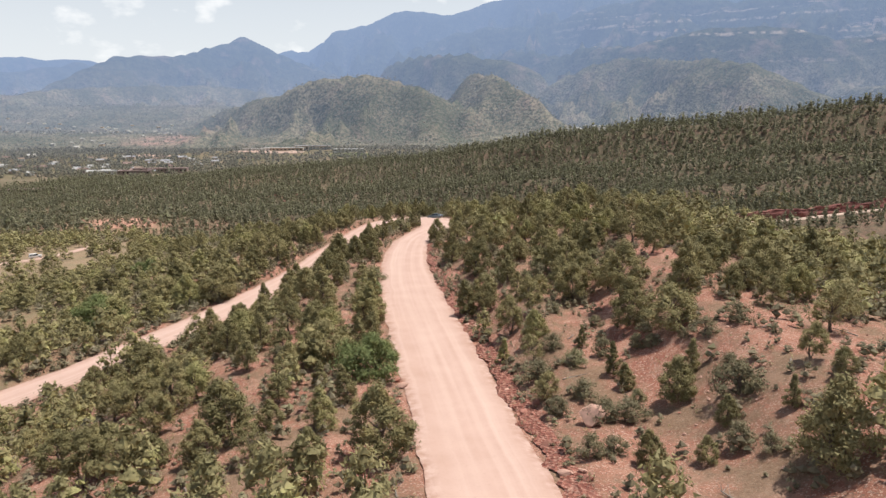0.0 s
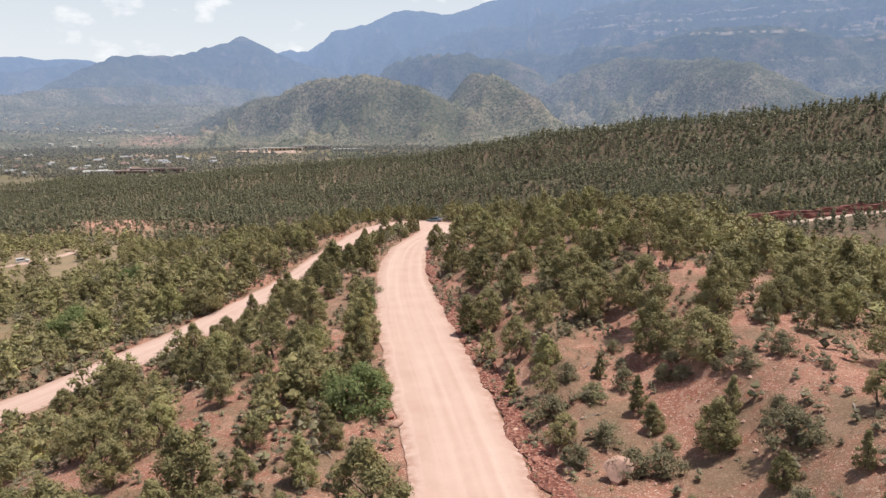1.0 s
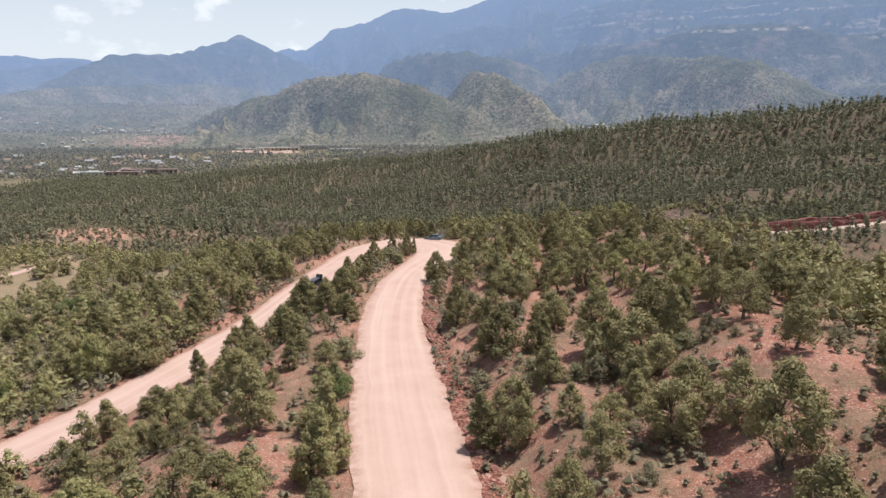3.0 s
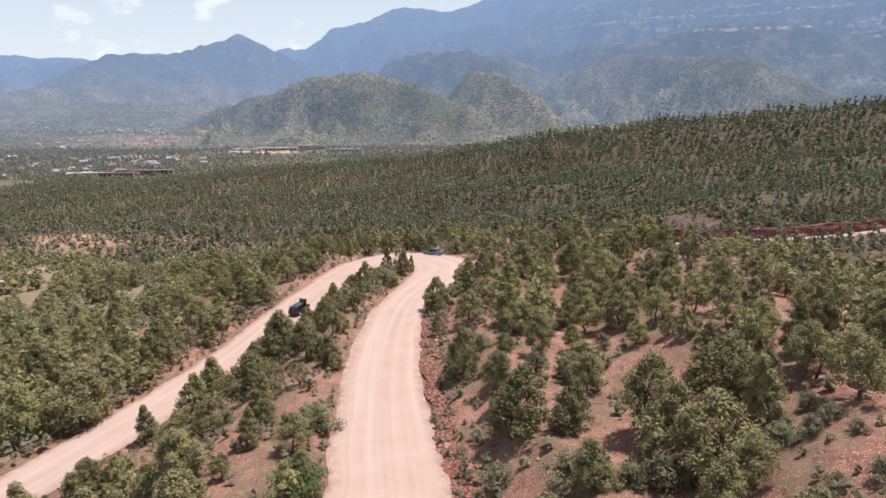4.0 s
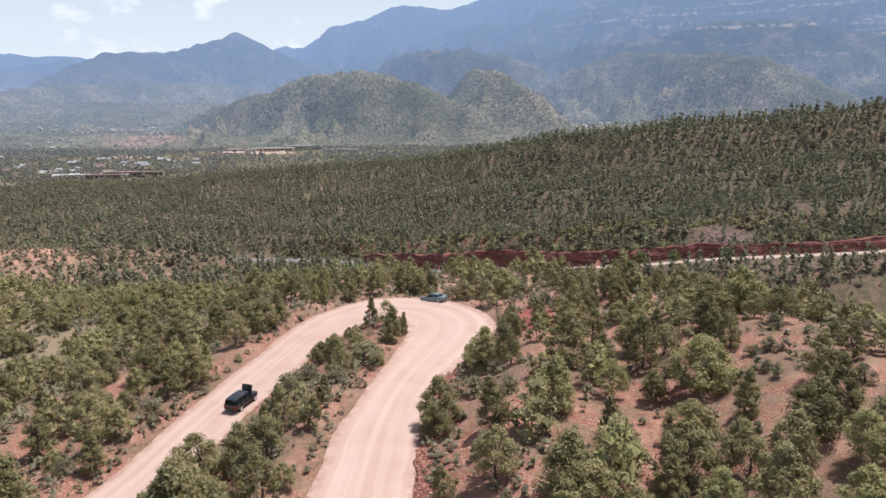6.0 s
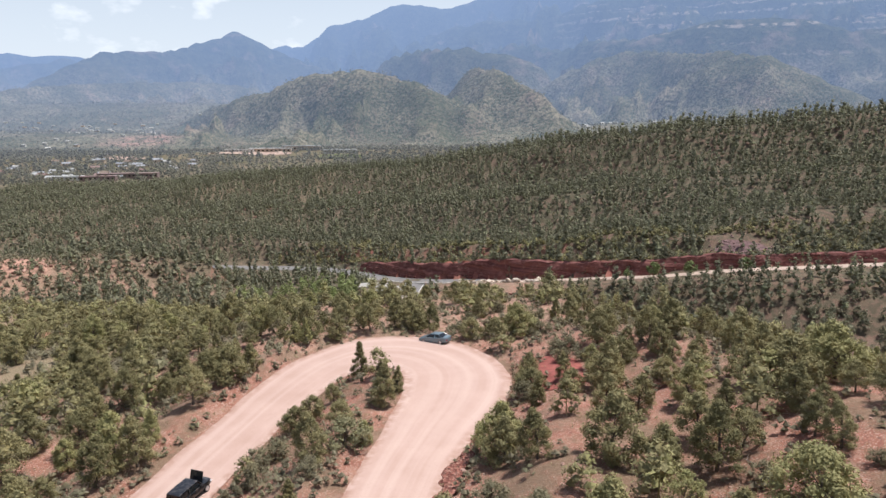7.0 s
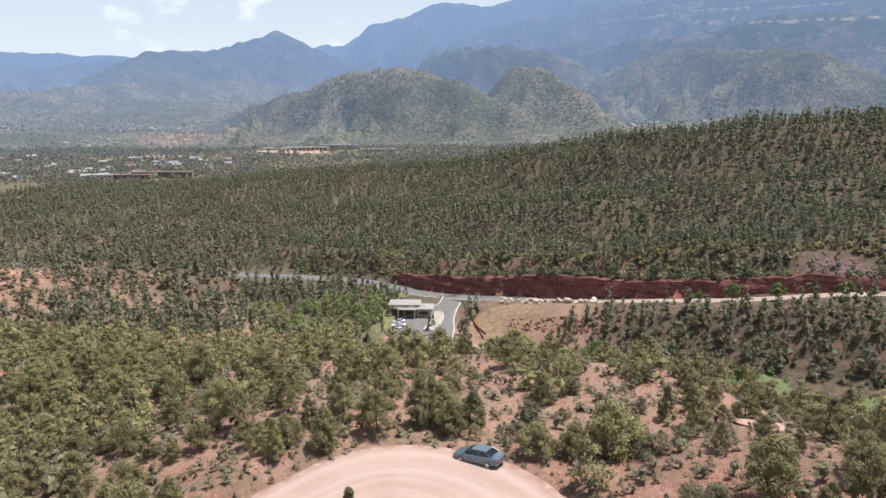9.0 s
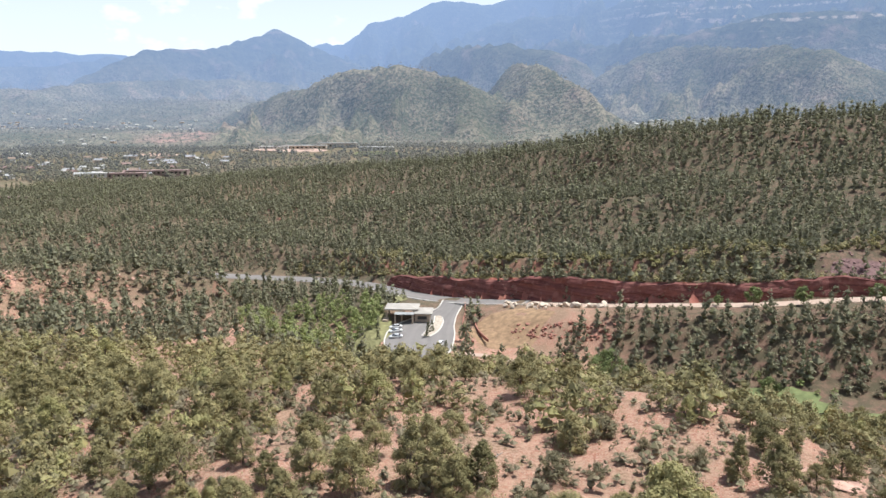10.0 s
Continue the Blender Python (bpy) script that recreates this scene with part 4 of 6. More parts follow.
JUNIPER_PLACES += [(-12.9, 127.3, 4), (19.7, 128.8, 5.2), (-49.5, 129.2, 7.2), (-30, 130.5, 5.6), (-16.5, 130.7, 4.8), (7.3, 134.3, 5.4), (-20.8, 136.7, 7.1), (12.3, 137.9, 4.6), (-29.7, 138, 5.6), (-24.9, 138.2, 6), (-22.2, 142.8, 7), (-40.3, 143.5, 5.1), (-26.7, 143.8, 4.8), (13.1, 143.9, 3.8), (-41, 146.9, 7.2), (8.5, 148.4, 5.3), (-58.7, 148.4, 6.6), (-20.1, 151.4, 4.5), (-61.8, 152.1, 4.4), (-43, 152.7, 4.7), (-96, 152.8, 6.3), (-18.7, 153.9, 4.3), (-13.3, 157.6, 3.2), (15.5, 158.4, 4.4), (12.5, 160.5, 6.1), (-54, 162.1, 6.6), (28.3, 164.2, 4.3), (3.7, 164.7, 4.5), (23.5, 166.6, 3.8), (7, 167.5, 3), (4.9, 169.3, 3.5), (-50.4, 171.4, 5.6)]
JUNIPER_PLACES += [(33, 174.8, 2.7), (8.7, 178.5, 3.4), (-33.1, 179.2, 4), (-8.1, 181.3, 5.3), (-49.1, 184.1, 5), (32.7, 185.5, 5.5), (-6.9, 185.9, 3.6), (-66.1, 187.7, 5.7), (9.1, 190.2, 2.8), (-72.4, 197.5, 4.1), (-21.2, 205.6, 4.1), (-17.1, 208.2, 4.1), (-5.2, 212.1, 3.7), (-8.6, 213.8, 5.5), (16.4, 214, 3.9), (-3.3, 214.5, 3.9), (-6.2, 214.7, 4.7), (-70.6, 215.8, 6.1), (4.8, 221.3, 3.7), (-68.2, 231.3, 7.2), (-85.8, 239.5, 5.8), (-93.2, 252.7, 4.6)]
PINYON_PLACES = [(27.1, 43.9, 2.3), (26.7, 47.5, 3.1), (-23.6, 52.3, 3.8), (-28.5, 52.4, 2.2), (-14.1, 56.2, 2.6), (-31.2, 61, 3.9), (36.9, 61.1, 3.6), (-5.7, 67.2, 3), (-20.9, 68, 3.4), (-19.8, 71.6, 4.5), (7.5, 74.4, 4.7), (20.1, 74.5, 7.2), (-30.7, 74.6, 2.6), (10.3, 77.9, 4.4), (-48.3, 78.9, 2.7), (-39.3, 81.6, 2.7), (15.9, 81.9, 5.1), (12.1, 83.9, 3.6), (-19.1, 85.1, 2.8), (5.5, 86.9, 4.5), (5.3, 90.6, 4.7), (-16.7, 91, 6.5), (-17.6, 95.1, 4.4), (16.4, 100, 5.4), (26.6, 101.3, 4.5), (-17.6, 102.7, 2.3), (15, 103, 7), (30.4, 103.3, 3.4), (27.4, 103.9, 4), (32.8, 103.9, 4.6), (-12.8, 106.5, 3.5), (20.1, 108.1, 2)]
PINYON_PLACES += [(26.8, 110.3, 4.3), (22.6, 111.1, 4), (-16.7, 112.7, 2.7), (12.9, 113.7, 3.8), (-32.7, 116.6, 3.6), (22.1, 119.9, 2.6), (1.6, 121.1, 5.8), (25.5, 122.8, 4.5), (9.7, 123, 4.9), (1.7, 123.9, 3.7), (42, 124.5, 2.4), (13.4, 124.7, 3.1), (22.5, 125, 4), (15.9, 129.2, 4.6), (-14.1, 130, 2.9), (14, 133.1, 3.8), (22.3, 133.3, 4.4), (19.6, 133.8, 4.5), (-56.1, 133.9, 7.2), (-16.9, 136, 3.6), (2.9, 138, 4.2), (29.7, 144, 4.5), (-16.6, 147.3, 4.2), (34.8, 147.7, 3.5), (34, 150, 2.9), (-24, 150.4, 5.9), (18.8, 150.9, 3.3), (-13.5, 151, 3.4), (16.7, 154.2, 1.9), (-48.2, 154.2, 4.5), (27.5, 155.8, 3.8), (-87.4, 155.9, 5.2)]
PINYON_PLACES += [(19.5, 157.9, 6), (-57.5, 158.3, 6.3), (-39.4, 161.3, 6.4), (6.4, 161.7, 4.7), (-46, 162.2, 5.3), (20.1, 163.6, 4.7), (-73.6, 164.5, 4.9), (34.1, 165.3, 3.1), (-35.2, 170.9, 5.5), (17.3, 171.2, 4.6), (-43.9, 171.5, 4.6), (14.3, 171.6, 4.6), (-32.5, 174.4, 5.7), (-35.6, 175.3, 6.4), (-48.7, 177.6, 6.6), (-42.6, 179.3, 4.3), (-18.1, 180.2, 3.5), (16.3, 180.6, 6.8), (-69.9, 182.4, 4.4), (-43.5, 183.8, 5.7), (24.9, 184.4, 2.7), (18.9, 185.6, 2.6), (-31.3, 187.3, 5.1), (-43.9, 187.5, 5.7), (33.1, 188.2, 3.5), (-31.4, 192.3, 5.3), (24.5, 192.5, 4.9), (21.8, 192.8, 2.8), (-47.4, 193.9, 4.9), (-42.9, 194.5, 5.6), (-38.2, 195.5, 4.4), (-31.3, 196.4, 4.8)]
PINYON_PLACES += [(21.7, 199.2, 2.5), (-38.2, 199.9, 5.3), (-48.1, 201.1, 3.4), (-53.7, 202.2, 4.1), (24.3, 202.5, 2.1), (18.4, 204.3, 2.8), (-39.9, 204.4, 5.2), (-46.6, 204.5, 4.2), (-51.2, 204.6, 5.2), (22.6, 206, 2.4), (-45.1, 206.9, 3.6), (-23.3, 207.2, 3.5), (5.9, 207.3, 3.5), (-25.7, 210.5, 3.2), (-36, 210.8, 3.3), (-31.2, 211.5, 3.3), (-12.4, 211.5, 4.6), (-23.5, 211.7, 2.7), (21.3, 211.8, 2.1), (-39.8, 212.8, 3.8), (-16.4, 213.5, 5), (-20, 213.5, 3.3), (-46, 214.6, 3.4), (-30.7, 215.7, 5.7), (-14.4, 216.3, 3.5), (-23.4, 217.7, 4), (20.3, 218.9, 3.3), (-12.1, 219.3, 3.5), (-36.7, 219.3, 3.7), (-88.7, 221.2, 5.4), (-32.2, 222, 4.1), (15.7, 224.2, 2.9)]
PINYON_PLACES += [(-72.2, 224.7, 3.6), (-68.9, 227.1, 5.6), (-52.6, 227.2, 3.6), (-66.4, 228.2, 6.3), (-57.8, 228.9, 5.4), (6.2, 237.4, 3.7), (-14.8, 237.8, 4.6), (-46.2, 238.1, 4.9), (1.5, 239.3, 4.5), (-21, 240, 4.7), (-55.3, 240.7, 5), (-33.9, 242.9, 4.9), (-11, 243.6, 4.4), (-44, 243.7, 7), (-66.4, 245.3, 4.4), (-28.4, 245.4, 4.2), (-5.1, 246.8, 3.4), (-77.4, 247.4, 5), (-74.9, 248.8, 7.2), (-76.8, 254.7, 4.5), (-69.3, 256.7, 7.2), (-62, 262.8, 5.4), (-70.1, 264.4, 5.1), (-70.3, 281.3, 7), (-96.6, 282.3, 4.7), (-97.6, 296, 5), (-46.7, 296.4, 4.2), (129.7, 308.4, 7.2), (-110.3, 309.2, 5.3), (-88.5, 309.3, 7), (-97.7, 310.4, 5.9), (-123.4, 321.9, 7.1)]
BROAD_PLACES = [(17.1, 41, 1.9), (13.8, 42.1, 2.6), (-11.7, 42.4, 1.9), (-9, 42.8, 2.7), (-13.4, 44.4, 3), (19.7, 44.5, 2.2), (-21.2, 46, 2.7), (-29.5, 48.8, 3.2), (-9.3, 50.1, 3.4), (-13.6, 50.1, 2.7), (8.6, 54.8, 2.8), (-35, 55, 2.8), (15.7, 55.4, 2.3), (21.7, 62.5, 4.1), (8.9, 64.3, 2.8), (28.6, 66.7, 3.4), (-16.8, 70.1, 2.7), (34.9, 72.9, 5.6), (36.7, 78.9, 4.2), (-49.1, 85.2, 3), (39.7, 88.8, 2.2), (-43.6, 90, 3.2), (-41, 91.6, 5.3), (-49, 92, 3.1), (18.2, 92.1, 3.6), (-25, 92.9, 3.1), (17.4, 95.2, 5.4), (-44.4, 98.1, 4.1), (-36.2, 99.2, 4.1), (-11.1, 100.7, 3.2), (43, 100.8, 4.2), (-66.5, 103.4, 4.4)]
BROAD_PLACES += [(40.6, 112, 4.4), (-35.7, 115.9, 3.5), (23.4, 117.8, 2.8), (35.3, 119.8, 3.1), (-61.1, 120.4, 4.3), (-15.3, 121.3, 2.6), (19.5, 121.5, 2.8), (6.3, 124.3, 2.1), (-63.4, 126, 6.1), (80.7, 130.3, 4), (-44, 130.8, 7.2), (11.3, 131.4, 2.4), (-51.1, 133.3, 3), (24.6, 135.6, 4.8), (-13.4, 140, 2.2), (18.8, 141.4, 3.5), (-60.2, 142.2, 3.2), (-63, 143.2, 3.7), (45.7, 147.2, 2.4), (23.2, 150.3, 4.8), (9.9, 151.2, 2.8), (15, 151.8, 3.8), (-83.9, 153.2, 4.5), (-74.6, 154.6, 4.5), (-42, 157.6, 2.8), (30.4, 163, 1.8), (-83, 165.9, 4.9), (35.3, 170.3, 5.6), (-40.2, 171.4, 3.4), (-9, 171.7, 2.5), (-63.2, 174.8, 3.4), (-12, 176.1, 2.7)]
BROAD_PLACES += [(22.6, 179.6, 2.8), (12.8, 180.3, 2.4), (26.2, 180.4, 3.6), (34.1, 181, 2.6), (-16.1, 181.7, 3.5), (17, 183.9, 3.5), (8.7, 184, 3.1), (-14.2, 186.2, 2.3), (-46, 191.7, 3.4), (-28.9, 193.3, 4.8), (-27.1, 196.5, 3.8), (-35.3, 205.6, 2.9), (10.2, 207.8, 5.1), (-20.9, 208.7, 3.2), (-33, 209.9, 2.3), (-2.8, 211, 1.7), (11, 212.9, 3), (-124.7, 213, 6.7), (24.3, 214.4, 2.6), (-42.5, 214.4, 2.4), (-27.6, 215.4, 4.8), (22.9, 219.5, 2.4), (-25.8, 219.8, 2.7), (-8, 223.1, 3.1), (-18.7, 223.6, 3), (-86.2, 224.2, 4.4), (-5.8, 226, 2.5), (-113.7, 226.7, 5.9), (-14.8, 229.1, 2.7), (-49.2, 234.7, 3), (-31.6, 236, 4.3), (-34.9, 237.3, 3)]
BROAD_PLACES += [(-45.3, 240.4, 3.2), (-107, 243.2, 6.4), (-65.1, 251.4, 3.6), (-75, 251.5, 3.6), (-96.9, 253.9, 7.2), (-92.9, 259.2, 7.2), (58.8, 259.6, 3.7), (-77.5, 266.5, 6.2), (53.2, 267.7, 3.4), (-120.1, 277.6, 5.7), (-128.3, 283.6, 5.2), (-117.9, 284.3, 4.4), (-38.5, 293.3, 4.7), (-31.2, 299.3, 4.5), (-88.7, 305.9, 4.5), (106, 315.2, 7.2), (-71.1, 315.4, 4.8), (93.1, 320.1, 6.7), (87.9, 323.3, 5.9)]
SHRUB_PLACES = [(20.3, 39.6, 1.2), (19.4, 41.4, 1.7), (9.8, 43.2, 1.7), (11.7, 43.6, 1.3), (21.5, 47.2, 2.3), (14.4, 49.2, 1.7), (12.3, 49.5, 1.8), (22, 50.6, 1.6), (9.2, 51.4, 1.7), (15.9, 52.3, 1.2), (11.8, 53.8, 1.6), (27.3, 54.1, 0.8), (23, 58, 1.6), (26.2, 58.4, 1.7), (21.7, 59.3, 1), (8.7, 59.9, 2), (12.3, 60.9, 1.5), (19.5, 61.1, 1.3), (18.4, 62.2, 1.5), (15.1, 62.6, 1.8), (19.8, 64.9, 1), (10.8, 65.2, 1.4), (-16.7, 67, 1.6), (16.3, 70.7, 1.1), (12.7, 76.6, 1.3), (23.2, 88.1, 1.3), (21.5, 89.1, 0.8), (31.4, 89.1, 1.4), (24.8, 92.8, 0.8), (22.6, 94.3, 1.3), (21, 94.5, 1.5), (14, 94.8, 2.2)]
SHRUB_PLACES += [(24.4, 95.2, 1.1), (11.7, 95.5, 1.6), (8, 96.9, 2), (24.1, 97.3, 1.2), (3.5, 100.7, 1.8), (-38.7, 101, 3.3), (10.2, 107.4, 1.9), (-11.4, 111.8, 2.4), (8.7, 117.6, 2.2), (-17.8, 119.5, 2), (16.4, 123.6, 1.7), (4.2, 126.9, 1.7), (2.7, 128.2, 2.1), (32.5, 134.5, 2.1), (30.5, 136.7, 1.4), (32.2, 142, 1.6), (36.8, 143.5, 1.4), (28, 148.8, 1.1), (28.4, 152.8, 1.1), (30.1, 152.9, 1.3), (5.3, 153.3, 1.7), (-39.1, 154.7, 1.8), (21.8, 155.4, 1.4), (2.2, 157.5, 1.8), (33, 158.5, 1.6), (24.4, 162.7, 1.6), (-18.5, 163.2, 2.3), (-12.9, 164.2, 1.9), (-34.6, 165.3, 2.3), (-18.8, 168.7, 2.2), (-10.6, 170, 2.8), (-18.4, 174, 2.3)]
SHRUB_PLACES += [(7.8, 182.2, 2.1), (16.3, 191.4, 1.5), (13.8, 192.1, 2), (15.5, 195.9, 1.9), (13.6, 196.1, 1.7), (13, 205.7, 1.9), (16.2, 207.6, 1.5), (0.6, 211, 1.5), (2.9, 215.7, 2), (6, 215.8, 1.3), (14.4, 217, 1.6), (10.9, 220.2, 1.1), (8.2, 223.9, 1.9), (-37.2, 227.8, 2.6), (-1.4, 233.1, 1.5), (-26.3, 240.4, 1.8), (-46.2, 245.4, 2.5)]
PLACED = [(x, y, h, JUNIPER_KINDS) for x, y, h in JUNIPER_PLACES] + [(x, y, h, PINYON_KINDS) for x, y, h in PINYON_PLACES]
PLACED += [(x, y, h, BROAD_KINDS) for x, y, h in BROAD_PLACES] + [(x, y, h, SHRUB_KINDS) for x, y, h in SHRUB_PLACES]
BUSH_PLACES = [(-7.9, 63.1, 4.0), (-65.3, 126.5, 6.2), (-81.9, 180.2, 3.0), (-79.0, 180.4, 3.6), (-11.0, 100.2, 2.5), (35.1, 366.7, 7.6), (77.3, 349.1, 3.7)]
ROADSIDE_PLACES = [(86.9, 389.1, 7.1), (100.8, 383.4, 6.7), (121.4, 380.2, 6.4), (52.7, 411.8, 4.0), (77.2, 394.0, 3.9)]
PLACED += [(x, y, h, (14,)) for x, y, h in BUSH_PLACES] + [(x, y, h, (15,)) for x, y, h in ROADSIDE_PLACES]
PLACED = [p for p in PLACED if math.hypot(p[0] + 21.0, p[1] - 162.5) > 3.6]
PX, PY = np.array([p[0] for p in PLACED]), np.array([p[1] for p in PLACED])


def plant(k, x, y, z, h):
    model, tall = MODELS[k]
    turn = Euler((rng.normal() * 0.05, rng.normal() * 0.05, rng.uniform(0, 6.28))).to_matrix().to_4x4()
    copy_thing(model, Matrix.Translation((x, y, z - 0.06)) @ turn @ Matrix.Scale(h / tall, 4))


for x, y, h, kinds in PLACED:
    plant(int(rng.choice(kinds)), x, y, ground_z(x, y), h)


def scatter(x0, x1, y0, y1, step, density):
    """Jittered places whose chance of being kept is density(x, y)."""
    nx, ny = int((x1 - x0) / step), int((y1 - y0) / step)
    ix, iy = np.meshgrid(np.arange(nx), np.arange(ny))
    x = x0 + (ix.ravel() + 0.5 * (iy.ravel() % 2) + rng.uniform(-0.42, 0.42, ix.size)) * step
    y = y0 + (iy.ravel() + rng.uniform(-0.42, 0.42, ix.size)) * step
    keep = rng.uniform(0, 1, x.size) < density(x, y)
    return x[keep], y[keep]


def in_view(x, y):
    """The wedge of land ahead, with a margin: nothing grows where nobody looks."""
    return np.abs(x) < (y + 22) * 0.73 + 4


def clear_of_placed(x, y, gap):
    d = np.full(x.shape, 1e9)
    for px, py in zip(PX, PY):
        d = np.minimum(d, np.hypot(x - px, y - py))
    return d > gap


def open_ground(x, y):
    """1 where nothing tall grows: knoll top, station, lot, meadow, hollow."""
    bare = smooth(-np.hypot((x + 186) / 24, (y - 392) / 15), -1.2, -0.8)
    bare = np.maximum(bare, smooth(-np.hypot((x + 28) / 17, (y - 408) / 32), -1.15, -0.9))
    bare = np.maximum(bare, smooth(-np.hypot((x - 12) / 22, (y - 402) / 20), -1.1, -0.8))
    for cx_, cy_, rx_, ry_, full in ((-82, 226, 13, 15, 0.9), (-108, 283, 10, 8, 0.95), (-176, 374, 26, 15, 0.85), (-160, 402, 46, 30, 0.55), (-70, 182, 6, 9, 0.7)):
        bare = np.maximum(bare, full * smooth(-np.hypot((x - cx_) / rx_, (y - cy_) / ry_), -1.1, -0.75))
    d, (z,) = along(x, y, CREEK[2:6])
    return np.maximum(bare, 0.85 * smooth(-d, -13, -7))


def near_density(x, y):
    bare = smooth(fractal(x, y, 26, 3, 71), 0.0, 0.35)
    d = np.where(x < -50, 0.72 - 0.58 * bare, np.where(x < -6, 0.90 - 0.40 * bare, 0.95 - 0.28 * bare))
    d = np.where((x > 4) & (y < 62), d * 0.35, d)
    d = np.where((x > -45) & (y > 205) & (y < 262), d * 0.6, d)
    hollow = smooth(-np.hypot((x + 100) / 30, (y - 225) / 40), -1.1, -0.5)
    d = d * (1 - 0.6 * hollow) * smooth(off_road(x, y), 0.7, 1.8) * (1 - open_ground(x, y))
    gorge = (x > 42) & (y > 296) & (y < 390)
    d = np.where(gorge, (0.92 - 0.5 * smooth(fractal(x, y, 16, 3, 73), 0.0, 0.3)) * smooth(off_road(x, y), 2.0, 4.0) * smooth(along(x, y + 7, CURVES[4])[0], 8, 12) * (1 - open_ground(x, y)), d)
    d = d * (np.hypot(x + 21.0, y - 162.5) > 4.2)
    seen = (np.abs(x) < np.minimum(50, 22 + y * 0.25)) & (y > 38) & (y < 225)
    d = np.where(seen, d * np.where((x > 20) & (y > 60), 0.72, np.where((x < -8) & (y < 85), 0.8, 0.42)), d)
    return d * in_view(x, y) * clear_of_placed(x, y, 2.6)


tx, ty = scatter(-270, 150, 28, 350, 4.0, near_density)
nz = height(tx, ty)
close = np.maximum(48, np.abs(tx) * 1.5) + np.maximum(0, ty - 213) + np.maximum(0, 44 - ty) + rng.uniform(0, 12, tx.size)
order = np.argsort(close)
NEAREST = len(PLACED) + 110
near_i, rest_i = order[:NEAREST - len(PLACED)], order[NEAREST - len(PLACED):]
for k in near_i:
    plant(int(rng.integers(12)), tx[k], ty[k], nz[k], rng.uniform(2.8, 5.3))
for model, h in MODELS:
    for o in (*model.children, model):
        bpy.data.objects.remove(o)


def woods(name, x, y, z, lod, mat, label, size=(0.7, 1.2), h=4.6, spread=1.8, cone=0.2, low=0.12, stems=0.0, category="woodland", heart=0.72, tall=0.8):
    """Many trees in one mesh. lod: boughs, tufts per bough, tuft size."""
    lobes, per, leaf = lod
    variants = []
    for k in range(9):
        v, f, c = crown(h * (0.9 + 0.025 * k), spread * (0.8 + 0.05 * k), lobes, per, leaf, low, cone * (0.4 + 0.12 * k), np.random.default_rng(300 + k), heart, 0.7, tall)
        variants.append(join([(v, f), limb((0, 0, -0.3), (0.1, 0, h * 0.6), stems, stems * 0.4, 3)]) if stems else (v, f))
    allv, allf, n = [], [], 0
    which = rng.integers(0, 9, len(x))
    for k, (v, f) in enumerate(variants):
        sel = np.nonzero(which == k)[0]
        a = rng.uniform(0, 6.28, len(sel))
        s = rng.uniform(size[0], size[1], len(sel))
        ca, sa = np.cos(a) * s, np.sin(a) * s
        px = ca[:, None] * v[None, :, 0] - sa[:, None] * v[None, :, 1] + x[sel][:, None]
        py = sa[:, None] * v[None, :, 0] + ca[:, None] * v[None, :, 1] + y[sel][:, None]
        pz = s[:, None] * v[None, :, 2] * rng.uniform(0.85, 1.2, len(sel))[:, None] + z[sel][:, None]
        allv.append(np.stack([px, py, pz], -1).reshape(-1, 3))
        allf.append((f[None] + (np.arange(len(sel)) * len(v))[:, None, None]).reshape(-1, 3) + n)
        n += len(sel) * len(v)
    return tagged(mesh_object(name, np.vstack(allv), np.vstack(allf), mat), label, category, kind="stuff")


mx, my, mz = tx[rest_i], ty[rest_i], nz[rest_i]
near = ((np.abs(mx) < 46) & (my < 232)) | ((mx > -92) & (mx < 62) & (my > 190) & (my < 285))
gorge = (mx > 42) & (my > 292)
mid = ((np.hypot(mx, my - 90) < 150) | ((mx > -130) & (my < 300))) & ~near & ~gorge
woods("slope_woods", mx[near], my[near], mz[near], (12, 36, 0.17), M_WOODS, "olive-green juniper and pinyon thicket beside the dirt road", size=(0.7, 1.3), h=4.0, spread=1.85, low=0.1, stems=0.09)
woods("slope_woods", mx[mid], my[mid], mz[mid], (11, 22, 0.22), M_WOODS, "olive-green juniper and pinyon wood on a red slope", size=(0.7, 1.4), h=4.0, spread=1.95, low=0.1, stems=0.10)
far = ~(mid | near | gorge)
woods("slope_woods", mx[gorge], my[gorge], mz[gorge], (8, 14, 0.32), M_RIDGE, "dense dark bushes and junipers on the side of the gorge", size=(0.6, 1.4), h=4.6, spread=2.0, cone=0.5)
woods("slope_woods", mx[far], my[far], mz[far], (8, 13, 0.32), M_WOODS, "dense juniper wood sloping down to the valley", size=(0.65, 1.4), h=4.4, spread=2.0)


CUT_XY = np.array(CUT_TOP)[:, :2]
ax, ay = scatter(-110, 215, 385, 540, 2.6, lambda x, y: 0.95 * (y > np.interp(x, CUT_XY[:, 0], CUT_XY[:, 1]) + 0.8) * in_view(x, y) * smooth(fractal(x, y, 18, 3, 75), -0.6, -0.1) * (along(x, y, CUT_TOP)[0] < 34) * (along(x, y, CUT_TOP)[0] > 0.8) * (off_road(x, y) > 3) * (np.hypot((x - 130) / 18, (y - 402) / 10) > 1))
woods("scrub", ax, ay, height(ax, ay), (3, 9, 0.3), M_WOODS, "olive oak brush on the slope above the red bank", size=(0.5, 1.5), h=1.9, spread=1.4, cone=0.1, category="scrub")
